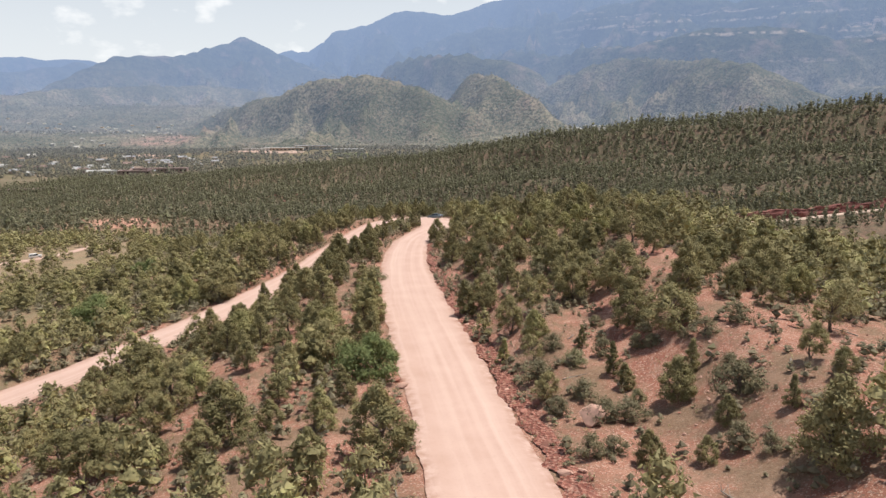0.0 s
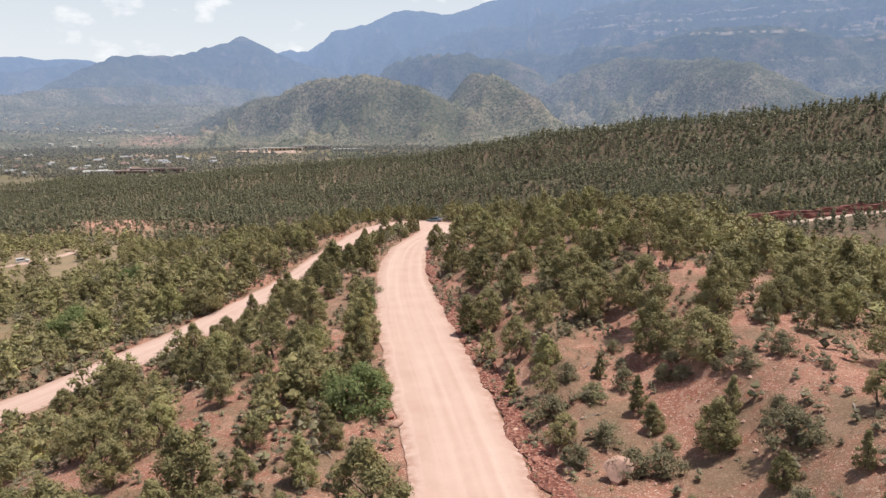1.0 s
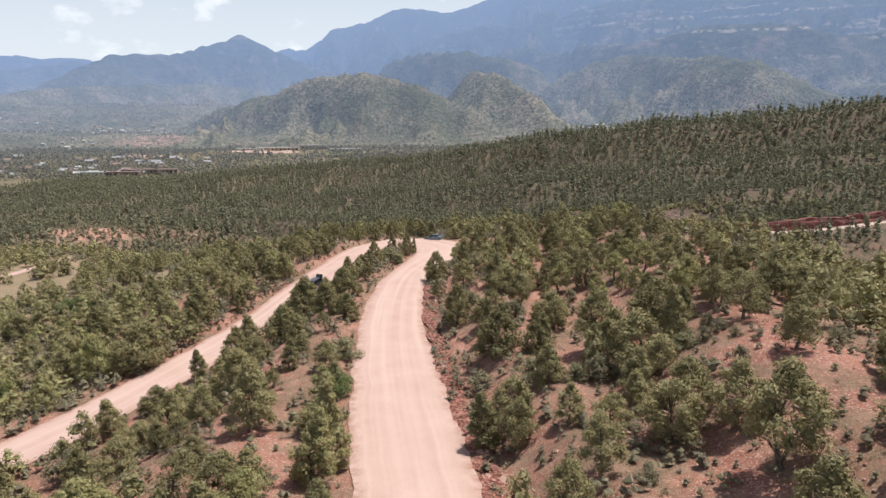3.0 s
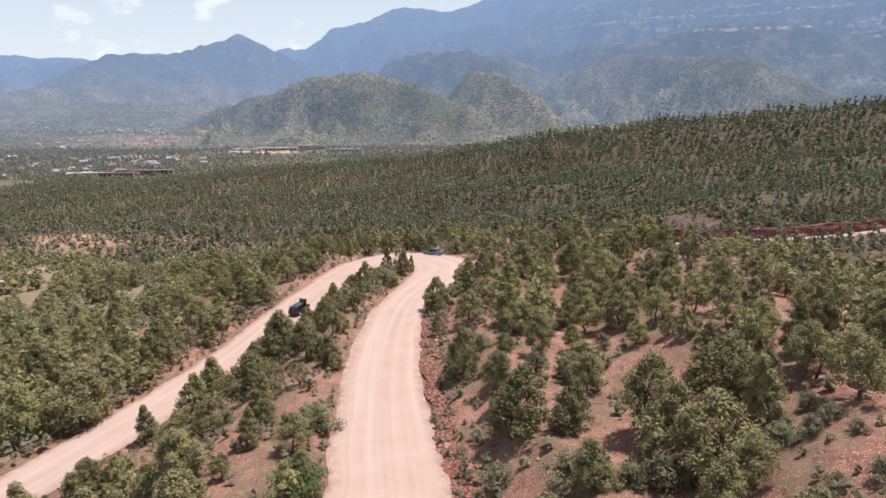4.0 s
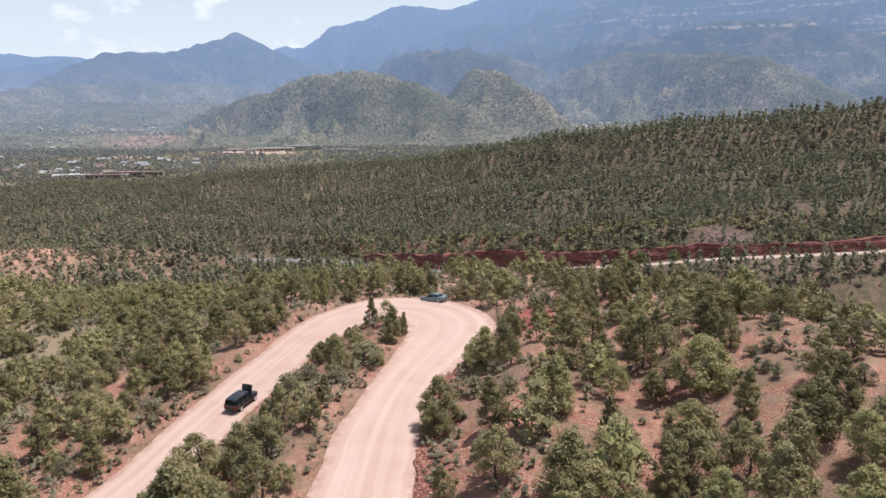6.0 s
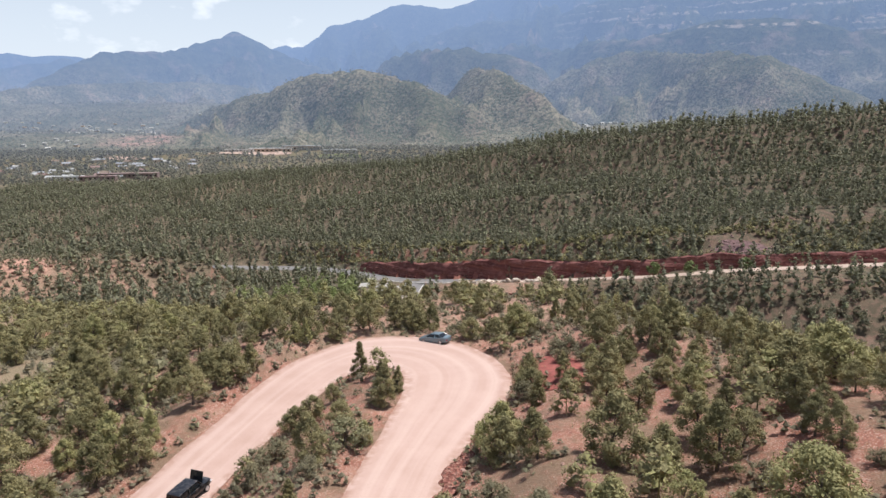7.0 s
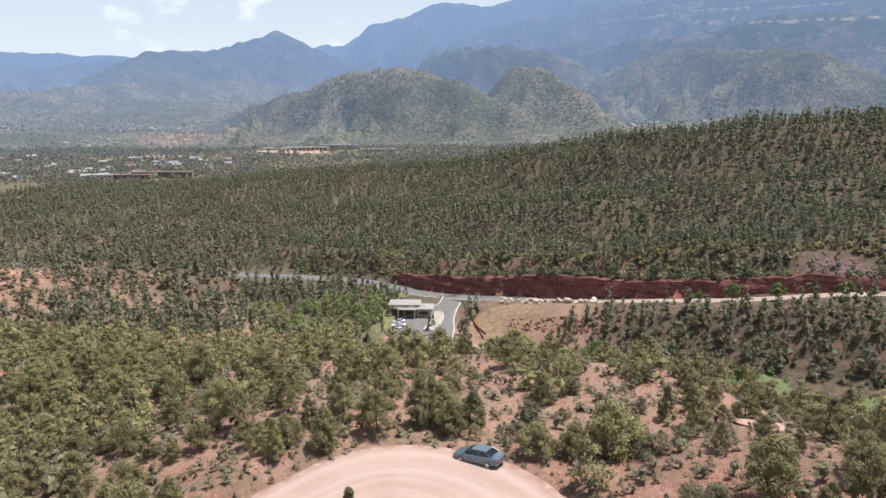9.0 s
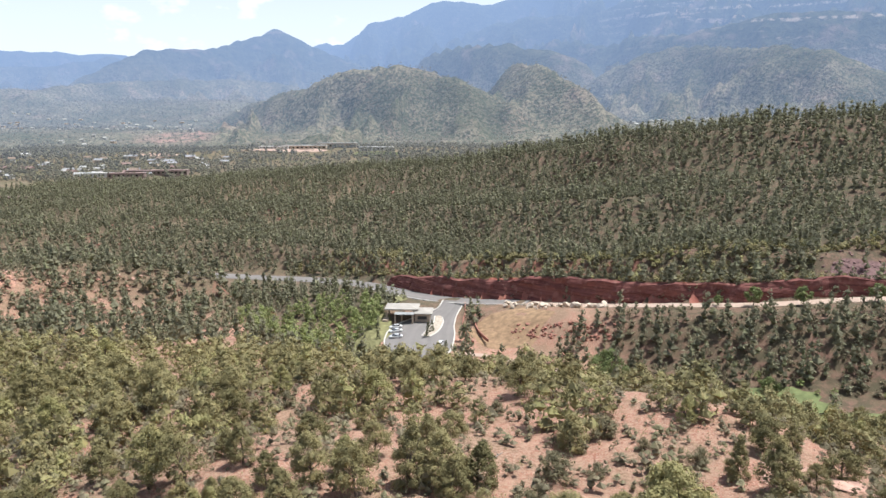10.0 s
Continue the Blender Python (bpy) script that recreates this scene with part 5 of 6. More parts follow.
qx, qy = scatter(36, 200, 294, 396, 2.5, lambda x, y: 0.85 * in_view(x, y) * smooth(off_road(x, y), 2.0, 5.0) * smooth(along(x, y + 3, CURVES[4])[0], 4.5, 8) * smooth(fractal(x, y, 12, 3, 74), -0.35, 0.05) * (along(x, y, CREEK[2:6])[0] > 11))
woods("slope_woods", qx, qy, height(qx, qy), (4, 10, 0.26), M_SCRUB, "tangled dark oak brush on the side of the gorge", size=(0.4, 1.1), h=1.9, spread=1.3, low=0.03, cone=0.1)


def front(x, y):
    """Positive on this side of the far ridge's crest."""
    c = np.array(FAR_CREST)[::-1]
    return np.interp(x, c[:, 0], c[:, 1]) + 25 - y


def far_density(x, y):
    d = 0.98 - 0.3 * smooth(fractal(x, y, 45, 3, 77), 0.0, 0.4)
    d = d * smooth(off_road(x, y), 1.5, 4.0) * (1 - open_ground(x, y))
    cd, (cz,) = along(x, y, CUT_TOP)
    d = d * smooth(cd, 0.1, 0.7)
    pd, (pz, ph) = along(x, y, CURVES[3])
    d = d * (0.12 + 0.88 * smooth(pd, 7, 10))
    d = d * smooth(along(x, y + 9, CURVES[3])[0], 9, 13) * smooth(along(x, y + 7, CURVES[4])[0], 8, 12)
    d = d * (1 - 0.75 * (np.hypot((x + 68) / 26, (y - 415) / 38) < 1))
    scar = smooth(-np.hypot((x - 130) / 20, (y - 402) / 13), -1.1, -0.7)
    return d * (1 - 0.85 * scar) * smooth(front(x, y), -50, 0) * in_view(x, y)


fx, fy = scatter(-540, 560, 350, 1010, 4.7, far_density)
step = np.hypot(fx, fy) + rng.uniform(-90, 90, fx.size) < 560
fz = height(fx, fy)
woods("ridge_woods", fx[step], fy[step], fz[step], (5, 8, 0.46), M_RIDGE, "dark pinyon and juniper wood on the slope above the red bank", size=(0.55, 1.4), h=6.8, spread=2.35, cone=0.8, tall=1.25)
woods("ridge_woods", fx[~step], fy[~step], fz[~step], (4, 4, 0.7), M_RIDGE, "dark pinyon and juniper wood covering the long ridge", size=(0.55, 1.4), h=7.2, spread=2.6, cone=0.8, tall=1.25)


def town_density(x, y):
    d = 0.95 - 0.5 * smooth(fractal(x, y, 120, 3, 87), 0.05, 0.35)
    lots = smooth(-np.hypot((x + 330) / 130, (y - 1400) / 45), -1.2, -0.8)
    return d * (1 - 0.85 * lots) * smooth(front(x, y), 40, -40) * in_view(x, y)


vx, vy = scatter(-1250, 700, 560, 1500, 8.4, town_density)
# valley and far trees share the foliage with haze painted in as emission
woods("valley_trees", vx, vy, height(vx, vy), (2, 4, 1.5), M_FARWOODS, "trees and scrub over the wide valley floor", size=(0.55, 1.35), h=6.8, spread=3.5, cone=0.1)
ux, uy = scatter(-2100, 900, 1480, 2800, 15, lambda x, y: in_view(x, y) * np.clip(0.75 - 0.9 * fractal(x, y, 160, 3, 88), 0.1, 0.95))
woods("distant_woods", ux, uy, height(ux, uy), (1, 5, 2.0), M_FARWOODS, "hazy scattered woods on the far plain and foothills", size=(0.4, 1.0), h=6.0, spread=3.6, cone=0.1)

# bright streamside trees beside the entrance station
bx, by = scatter(-100, -40, 372, 470, 5.0, lambda x, y: 0.9 * (np.hypot((x + 68) / 26, (y - 415) / 38) < 1) * (off_road(x, y) > 3))
woods("streamside_trees", bx, by, height(bx, by), (9, 20, 0.4), M_BRIGHT, "fresh green cottonwoods along the creek", size=(0.7, 1.2), h=6.0, spread=2.3, cone=0.2)
cx, cy = scatter(0, 130, 300, 385, 6.0, lambda x, y: 0.5 * (along(x, y, CREEK[2:6])[0] < 16) * (off_road(x, y) > 1))
woods("streamside_trees", cx, cy, height(cx, cy), (7, 16, 0.28), M_BRIGHT, "low green willows in the creek meadow", size=(0.4, 0.9), h=3.2, spread=1.6, cone=0.0)

kx, ky = scatter(-270, -95, 290, 460, 2.5, lambda x, y: in_view(x, y) * 0.7 * smooth(off_road(x, y), 0.5, 2.0))
woods("scrub", kx, ky, height(kx, ky), (3, 8, 0.2), M_SCRUB, "low grey-green scrub over the rocky red knoll", size=(0.6, 2.0), h=1.1, spread=0.9, cone=0.0, category="scrub")

# low scrub and dry tufts between the trees
sx, sy = scatter(-115, 90, 30, 285, 1.4, lambda x, y: in_view(x, y) * (0.38 + 0.45 * (off_road(x, y) < 3.5) + 0.35 * (y > 192) * (np.abs(x - 5) < 70) + 0.8 * np.clip(fractal(x, y, 14, 3, 91), -0.3, 0.5)) * smooth(off_road(x, y), 0.1, 0.7))
close_by = np.abs(sx) < 40
sz = height(sx, sy)
woods("scrub", sx[close_by], sy[close_by], sz[close_by], (4, 24, 0.052), M_SCRUB, "low grey-green scrub and sage on red gravel", size=(0.35, 1.35), h=0.85, spread=0.66, cone=0.0, category="scrub")
sx, sy, sz = sx[~close_by], sy[~close_by], sz[~close_by]
woods("scrub", sx, sy, sz, (3, 10, 0.15), M_SCRUB, "low grey-green scrub and bushes on red soil", size=(0.4, 1.6), h=0.95, spread=0.8, cone=0.0, category="scrub")
sx, sy = scatter(-70, 60, 30, 285, 1.7, lambda x, y: in_view(x, y) * (0.35 + 0.35 * (y > 205) + 0.7 * (off_road(x, y) < 2.5)) * smooth(off_road(x, y), -0.1, 0.3))
woods("dry_grass", sx, sy, height(sx, sy), (2, 10, 0.085), M_STRAW, "tufts of dry straw-coloured grass along the road", size=(0.4, 1.1), h=0.5, spread=0.4, cone=0.0, category="grass", heart=0)


# ---------------------------------------------------------------- rocks
def boulder_mesh(seed, rough=0.35):
    r = np.random.default_rng(seed)
    bm = bmesh.new()
    bmesh.ops.create_icosphere(bm, subdivisions=2, radius=1.0)
    cuts = r.normal(size=(8, 3))
    cuts /= np.linalg.norm(cuts, axis=1)[:, None]
    depth = r.uniform(0.42, 0.75, 8)
    for v in bm.verts:
        p = np.array(v.co)
        for cnorm, dd in zip(cuts, depth):
            over = p @ cnorm - dd
            if over > 0:
                p = p - cnorm * over * 0.98
        p = p * (1 + rough * 0.06 * r.normal())
        v.co = p
    me = bpy.data.meshes.new("boulder")
    bm.to_mesh(me)
    bm.free()
    return me


BOULDERS = {}
for tone, mat in (("red", M_REDROCK), ("pink", M_PINKROCK), ("pale", M_PALEROCK)):
    BOULDERS[tone] = []
    for k in range(4):
        me = boulder_mesh(700 + k)
        me.materials.append(mat)
        BOULDERS[tone].append(me)


def boulder(x, y, size, tone, label, group, flat=0.7, sink=0.25):
    ob = new("boulder", BOULDERS[tone][int(rng.integers(4))])
    z = ground_z(x, y)
    ob.matrix_world = Matrix.Translation((x, y, z + size * flat * (0.5 - sink))) @ Euler((rng.normal() * 0.2, rng.normal() * 0.2, rng.uniform(0, 6.28))).to_matrix().to_4x4() @ Matrix.Diagonal((size * rng.uniform(0.45, 0.6), size * rng.uniform(0.4, 0.5), size * flat * 0.5, 1))
    return tagged(ob, label, "rock", group)


def rubble(name, label, rocks, mat):
    """Broken rock too plentiful to count, in one mesh. rocks: x, y, size, flatness."""
    pieces = []
    for x, y, size, flat in rocks:
        me = BOULDERS["red"][int(rng.integers(4))]
        v = np.array([p.co for p in me.vertices])
        f = np.array([p.vertices[:] for p in me.polygons])
        a = rng.uniform(0, 6.28)
        v = v * (size * rng.uniform(0.45, 0.6), size * rng.uniform(0.4, 0.5), size * flat * 0.5)
        v = np.stack([v[:, 0] * math.cos(a) - v[:, 1] * math.sin(a), v[:, 0] * math.sin(a) + v[:, 1] * math.cos(a), v[:, 2]], 1)
        pieces.append((v + (x, y, ground_z(x, y) + size * flat * 0.12), f))
    v, f = join(pieces)
    return tagged(mesh_object(name, v, f, mat), label, "rubble", kind="stuff")


boulder(11.4, 48.9, 2.3, "pink", "large pale pink boulder on the slope above the road", "lone rocks", 0.85)
boulder(-3.9, 61.0, 1.5, "pink", "flat pale rock at the edge of the dirt road", "lone rocks", 0.5)
boulder(-4.4, 62.6, 1.1, "red", "dark flat rock at the edge of the dirt road", "lone rocks", 0.5)
for x, y, s in ((20.5, 216, 3.4), (22.3, 214, 3.0), (23.8, 212.5, 3.6), (21.5, 218.6, 2.6), (18.9, 213.5, 2.2), (25.5, 210.5, 2.8)):
    boulder(x, y, s, "pink", "flat pale pink slab breaking out of the hillside", "rock slabs", 0.17)
# loose stones and fallen branches over the open soil
lx, ly = scatter(-60, 60, 36, 250, 1.15, lambda x, y: in_view(x, y) * np.clip(0.35 + 0.9 * fractal(x, y, 18, 3, 93), 0.03, 0.8) * (off_road(x, y) > 0.1))
lsize = 0.05 + 0.16 * rng.uniform(0, 1, lx.size) ** 3
lv, lf = hearts(np.stack([lx, ly, height(lx, ly) + lsize * 0.3], 1), lsize, rng, -99.0)
for tone, mat, word in ((0, M_PINKROCK, "pale pink"), (1, M_REDROCK, "dark red")):
    pick = np.arange(len(lf) // 8) % 3 == tone * 2 if tone else np.arange(len(lf) // 8) % 3 != 2
    v = lv.reshape(-1, 6, 3)[pick].reshape(-1, 3)
    f = (lf[:8][None] + (np.arange(pick.sum()) * 6)[:, None, None]).reshape(-1, 3)
    tagged(mesh_object("loose_stones", v, f, mat), word + " loose stones over the open soil", "stones", kind="stuff")
dx, dy = scatter(-45, 50, 38, 240, 9.0, lambda x, y: 0.5 * in_view(x, y) * (off_road(x, y) > 1.5))
sticks = []
for x, y, z in zip(dx, dy, height(dx, dy)):
    a, long = rng.uniform(0, 6.28), rng.uniform(0.8, 2.4)
    tip = (x + math.cos(a) * long, y + math.sin(a) * long)
    tip = (*tip, ground_z(*tip) + 0.15)
    sticks.append(limb((x, y, z + 0.08), tip, 0.07, 0.03, 5))
    for k in range(3):
        f = rng.uniform(0.3, 0.9)
        root = np.array((x, y, z + 0.08)) * (1 - f) + np.array(tip) * f
        sticks.append(limb(root, root + (rng.normal() * 0.4, rng.normal() * 0.4, rng.uniform(0.1, 0.5)), 0.03, 0.012, 4))
dv, df = join(sticks)
tagged(mesh_object("dead_branches", dv, df, plain("weathered_wood", (0.27, 0.23, 0.19), 0.9, vary=0.3, scale=5)), "grey fallen juniper branches on the soil", "dead wood", kind="stuff")
# rocks along the cut beside the upper road
edge = spline(UPPER[3:14], 1.0)
for k in range(160):
    i = int(rng.integers(2, len(edge) - 2))
    tdir = edge[i + 1, :2] - edge[i - 1, :2]
    tdir /= np.hypot(*tdir)
    off = edge[i, 3] + 0.4 + abs(rng.normal()) * 1.2
    boulder(edge[i, 0] + tdir[1] * off, edge[i, 1] - tdir[0] * off, rng.uniform(0.3, 1.2), ("red", "red", "pink")[k % 3], "broken rock on the bank beside the road", "rocks of the road bank")
# pale rubble below the bench road
for k in range(85):
    u = rng.uniform(0, 1)
    boulder(6 + 36 * u + rng.normal(), 429 - 18 * u - 2.5 - abs(rng.normal()) * 3.6, rng.choice((0.7, 1.0, 1.3, 1.8, 2.4, 3.2)), "pale", "pale quarried boulder dumped below the road", "pale boulders", 0.8, 0.1)
rub = [(8 + 34 * u, 397 + 7 * w - 15 * u, rng.uniform(0.5, 1.9), 0.7) for u, w in rng.uniform(0, 1, (150, 2))]
rubble("rubble", "broken red rock on the slope below the road", rub, M_REDROCK)
rub = [(-156 + 22 * u, 400 + 17 * w, abs(rng.normal()) * 0.8 + 0.4, 0.7) for u, w in rng.normal(size=(420, 2))]
rubble("rubble", "small pink rocks strewn over the knoll", rub[:250], M_PINKROCK)
rubble("rubble", "small red rocks strewn over the knoll", rub[250:], M_REDROCK)
for k in range(42):
    boulder(-158 + rng.normal() * 16, 398 + rng.normal() * 13, rng.uniform(0.6, 2.2), "pink", "pink rock on the side of the knoll", "rocks of the knoll")


# ---------------------------------------------------------------- vehicles
def ring_loft(stations, rings):
    """Quads between rings of equal length, closed at both ends."""
    bm = bmesh.new()
    made = [[bm.verts.new((x, yy, zz)) for yy, zz in ring] for x, ring in zip(stations, rings)]
    k = len(made[0])
    for a, b in zip(made, made[1:]):
        for i in range(k):
            bm.faces.new((a[i], a[(i + 1) % k], b[(i + 1) % k], b[i]))
    bm.faces.new(made[0][::-1])
    bm.faces.new(made[-1])
    bmesh.ops.recalc_face_normals(bm, faces=bm.faces)
    return bm


def slab_mesh(corners, thick):
    """A flat or warped four-cornered panel with thickness."""
    bm = bmesh.new()
    a, b, c, d = [Vector(p) for p in corners]
    n = (b - a).cross(d - a).normalized() * thick
    lo = [bm.verts.new(p) for p in (a, b, c, d)]
    hi = [bm.verts.new(p + n) for p in (a, b, c, d)]
    bm.faces.new(lo[::-1])
    bm.faces.new(hi)
    for i in range(4):
        bm.faces.new((lo[i], lo[(i + 1) % 4], hi[(i + 1) % 4], hi[i]))
    bmesh.ops.recalc_face_normals(bm, faces=bm.faces)
    return bm


def box(x0, x1, y0, y1, z0, z1, bevel=0.0):
    bm = bmesh.new()
    bmesh.ops.create_cube(bm, size=1.0)
    for v in bm.verts:
        v.co = (x0 + (v.co.x + 0.5) * (x1 - x0), y0 + (v.co.y + 0.5) * (y1 - y0), z0 + (v.co.z + 0.5) * (z1 - z0))
    if bevel:
        bmesh.ops.bevel(bm, geom=bm.edges[:], offset=bevel, segments=2, affect="EDGES")
    return bm


def disc(x, y, z, radius, width, seg=20):
    bm = bmesh.new()
    bmesh.ops.create_cone(bm, segments=seg, radius1=radius, radius2=radius, depth=width, cap_ends=True)
    bmesh.ops.bevel(bm, geom=[e for e in bm.edges if len({round(v.co.z, 4) for v in e.verts}) == 1], offset=min(0.03, width * 0.2), segments=2, affect="EDGES")
    bmesh.ops.rotate(bm, verts=bm.verts, matrix=Matrix.Rotation(radians(90), 3, "X"))
    bmesh.ops.translate(bm, verts=bm.verts, vec=(x, y, z))
    return bm


def body_ring(w, lo, belt, top):
    half = [(w * 0.86, lo), (w, lo + 0.12), (w * 1.01, (lo + belt) / 2), (w * 0.97, belt), (w * 0.80, top), (w * 0.3, top + 0.025)]
    return half + [(-yy, zz) for yy, zz in half[::-1]]


def car(kind, label, body_paint, rows, house, wheel, axles, m, bonnet=False):
    """rows: x, half width, sill, belt, top. house: rear base, rear roof, front roof, front base, belt z, roof z, base half width, roof half width."""
    ob = new(kind)
    part("body", ring_loft([r[0] for r in rows], [body_ring(*r[1:]) for r in rows]), body_paint, ob)
    x0, x1, x2, x3, zb, zr, wb, wr = house
    glass = ring_loft([x0, x1, x2, x3], [[(wb, zb - 0.05), (wb, zb), (-wb, zb), (-wb, zb - 0.05)], [(wb, zb - 0.05), (wr, zr), (-wr, zr), (-wb, zb - 0.05)],
                                        [(wb, zb - 0.05), (wr, zr), (-wr, zr), (-wb, zb - 0.05)], [(wb, zb - 0.05), (wb * 0.95, zb), (-wb * 0.95, zb), (-wb, zb - 0.05)]])
    part("windows", glass, M_GLASS, ob, "dark tinted windows")
    rw = wr + 0.03
    part("roof", ring_loft([x1 - 0.12, x1 + 0.1, (x1 + x2) / 2, x2 - 0.1, x2 + 0.1],
                           [[(rw * k, zr - 0.02), (rw * k * 0.9, zr + 0.03 + b), (-rw * k * 0.9, zr + 0.03 + b), (-rw * k, zr - 0.02)] for k, b in ((0.96, -0.02), (1, 0.01), (1, 0.03), (1, 0.01), (0.96, -0.02))]), body_paint, ob)
    for side in (1, -1):
        for xa, xb, wide in ((x0, x1, 0.14), (x3, x2, 0.07)):
            part("pillar", slab_mesh([(xa, side * (wb + 0.012), zb - 0.02), (xa + wide, side * (wb + 0.012), zb - 0.02), (xb + wide, side * (wr + 0.015), zr), (xb, side * (wr + 0.015), zr)], 0.03), body_paint, ob)
        mid = (x1 + x2) / 2 - 0.1
        part("pillar", slab_mesh([(mid, side * (wb + 0.012), zb - 0.02), (mid + 0.09, side * (wb + 0.012), zb - 0.02), (mid + 0.09, side * (wr + 0.015), zr), (mid, side * (wr + 0.015), zr)], 0.03), body_paint, ob)
        part("mirror", box(x3 - 0.42, x3 - 0.26, *sorted((side * (wb + 0.05), side * (wb + 0.24))), zb + 0.02, zb + 0.15, 0.03), body_paint, ob)
        rear, nose = rows[0], rows[-1]
        part("tail_light", box(rear[0] - 0.02, rear[0] + 0.2, *sorted((side * rear[1] * 0.62, side * rear[1] * 1.08)), rear[3] - 0.22, rear[3] - 0.02, 0.02), M_TAIL, ob, "red tail light")
        part("headlight", box(nose[0] - 0.3, nose[0] - 0.03, *sorted((side * nose[1] * 0.62, side * nose[1] * 1.16)), nose[3] - 0.16, nose[3] - 0.02, 0.02), M_LAMP, ob, "clear headlight")
        for ax in axles:
            w = part("wheel", disc(ax, side * (rows[len(rows) // 2][1] - 0.10), wheel, wheel, 0.22), M_TYRE, ob, "black tyre")
            part("rim", disc(ax, side * (rows[len(rows) // 2][1] + 0.012), wheel, wheel * 0.64, 0.05, 14), M_RIM, w, "silver alloy rim")
    part("bumper", box(rows[0][0] - 0.05, rows[0][0] + 0.12, -rows[0][1], rows[0][1], rows[0][2] + 0.05, rows[0][2] + 0.25, 0.04), body_paint, ob)
    if bonnet:
        part("bonnet", slab_mesh([(x3 + 0.05, -0.72, zb + 0.02), (x3 + 0.05, 0.72, zb + 0.02), (x3 + 0.42, 0.70, zb + 1.05), (x3 + 0.42, -0.70, zb + 1.05)], 0.05), body_paint, ob, "raised black bonnet")
        part("engine_bay", box(x3 + 0.15, rows[-1][0] - 0.2, -0.6, 0.6, rows[-1][4] - 0.1, rows[-1][4] + 0.05, 0.03), M_TYRE, ob)
    ob.matrix_world = m
    return tagged(ob, label, "car")


SEDAN = ([(-2.42, 0.72, 0.45, 0.82, 0.90), (-2.30, 0.84, 0.30, 0.90, 1.02), (-1.7, 0.90, 0.22, 0.93, 1.05), (-0.6, 0.92, 0.20, 0.93, 0.98), (0.6, 0.92, 0.20, 0.91, 0.95),
          (1.3, 0.91, 0.20, 0.86, 0.92), (2.0, 0.88, 0.22, 0.76, 0.82), (2.3, 0.80, 0.28, 0.68, 0.72), (2.42, 0.62, 0.38, 0.60, 0.62)],
         (-1.95, -1.05, 0.30, 1.30, 0.95, 1.42, 0.80, 0.60), 0.33, (-1.4, 1.42))
WAGON = ([(-2.25, 0.80, 0.55, 1.02, 1.06), (-2.18, 0.90, 0.45, 1.08, 1.12), (-1.2, 0.93, 0.42, 1.08, 1.12), (0.2, 0.93, 0.42, 1.08, 1.12), (0.9, 0.92, 0.42, 1.06, 1.13), (1.7, 0.90, 0.45, 1.0, 1.08), (2.1, 0.86, 0.5, 0.95, 1.0), (2.22, 0.76, 0.55, 0.88, 0.92)],
         (-2.12, -1.95, 0.45, 0.95, 1.10, 1.72, 0.84, 0.70), 0.39, (-1.35, 1.38))


def at_ground(x, y, yaw, lift=0.08, ahead=1.3):
    # a pose on the ground that follows the slope along and across
    c, n = math.cos(radians(yaw)), math.sin(radians(yaw))
    pitch = math.degrees(math.atan2(ground_z(x - c * ahead, y - n * ahead) - ground_z(x + c * ahead, y + n * ahead), 2 * ahead))
    return pose(x, y, ground_z(x, y) + lift + 0.06, 0, pitch, yaw)


car("sedan", "blue-grey sedan parked at the hairpin bend", M_BLUEGREY, *SEDAN, at_ground(-2.4, 206.0, 149))
car("off_road_vehicle", "black off-road vehicle stopped with its bonnet up", M_BLACK, *WAGON, at_ground(-25.2, 168.9, 70), bonnet=True)
car("sedan", "white car parked at the entrance station", M_WHITE, *SEDAN, at_ground(-33.0, 397, 195))
car("sedan", "white car parked at the entrance station", M_WHITE, *SEDAN, at_ground(-33.8, 403.5, 200))
car("sedan", "white car parked at the entrance station", M_WHITE, *SEDAN, at_ground(-34.5, 408.5, 200))
car("off_road_vehicle", "white car waiting beside the planted island", M_WHITE, *WAGON, at_ground(-17.0, 388, 250))
car("off_road_vehicle", "pale car parked on the knoll track", M_WHITE, *WAGON, at_ground(-154.6, 255.5, 40))


# ---------------------------------------------------------------- entrance station
def hip_roof(x0, x1, y0, y1, z, thick, rise):
    """A low hipped roof with a deep edge."""
    bm = bmesh.new()
    inset = min(x1 - x0, y1 - y0) * 0.48
    rings = [[(x0, y0, z), (x1, y0, z), (x1, y1, z), (x0, y1, z)], [(x0, y0, z + thick), (x1, y0, z + thick), (x1, y1, z + thick), (x0, y1, z + thick)],
             [(x0 + inset, y0 + inset, z + thick + rise), (x1 - inset, y0 + inset, z + thick + rise), (x1 - inset, y1 - inset, z + thick + rise), (x0 + inset, y1 - inset, z + thick + rise)]]
    vs = [[bm.verts.new(p) for p in r] for r in rings]
    for a, b in zip(vs, vs[1:]):
        for i in range(4):
            bm.faces.new((a[i], a[(i + 1) % 4], b[(i + 1) % 4], b[i]))
    bm.faces.new(vs[0][::-1])
    bm.faces.new(vs[2])
    bmesh.ops.recalc_face_normals(bm, faces=bm.faces)
    return bm


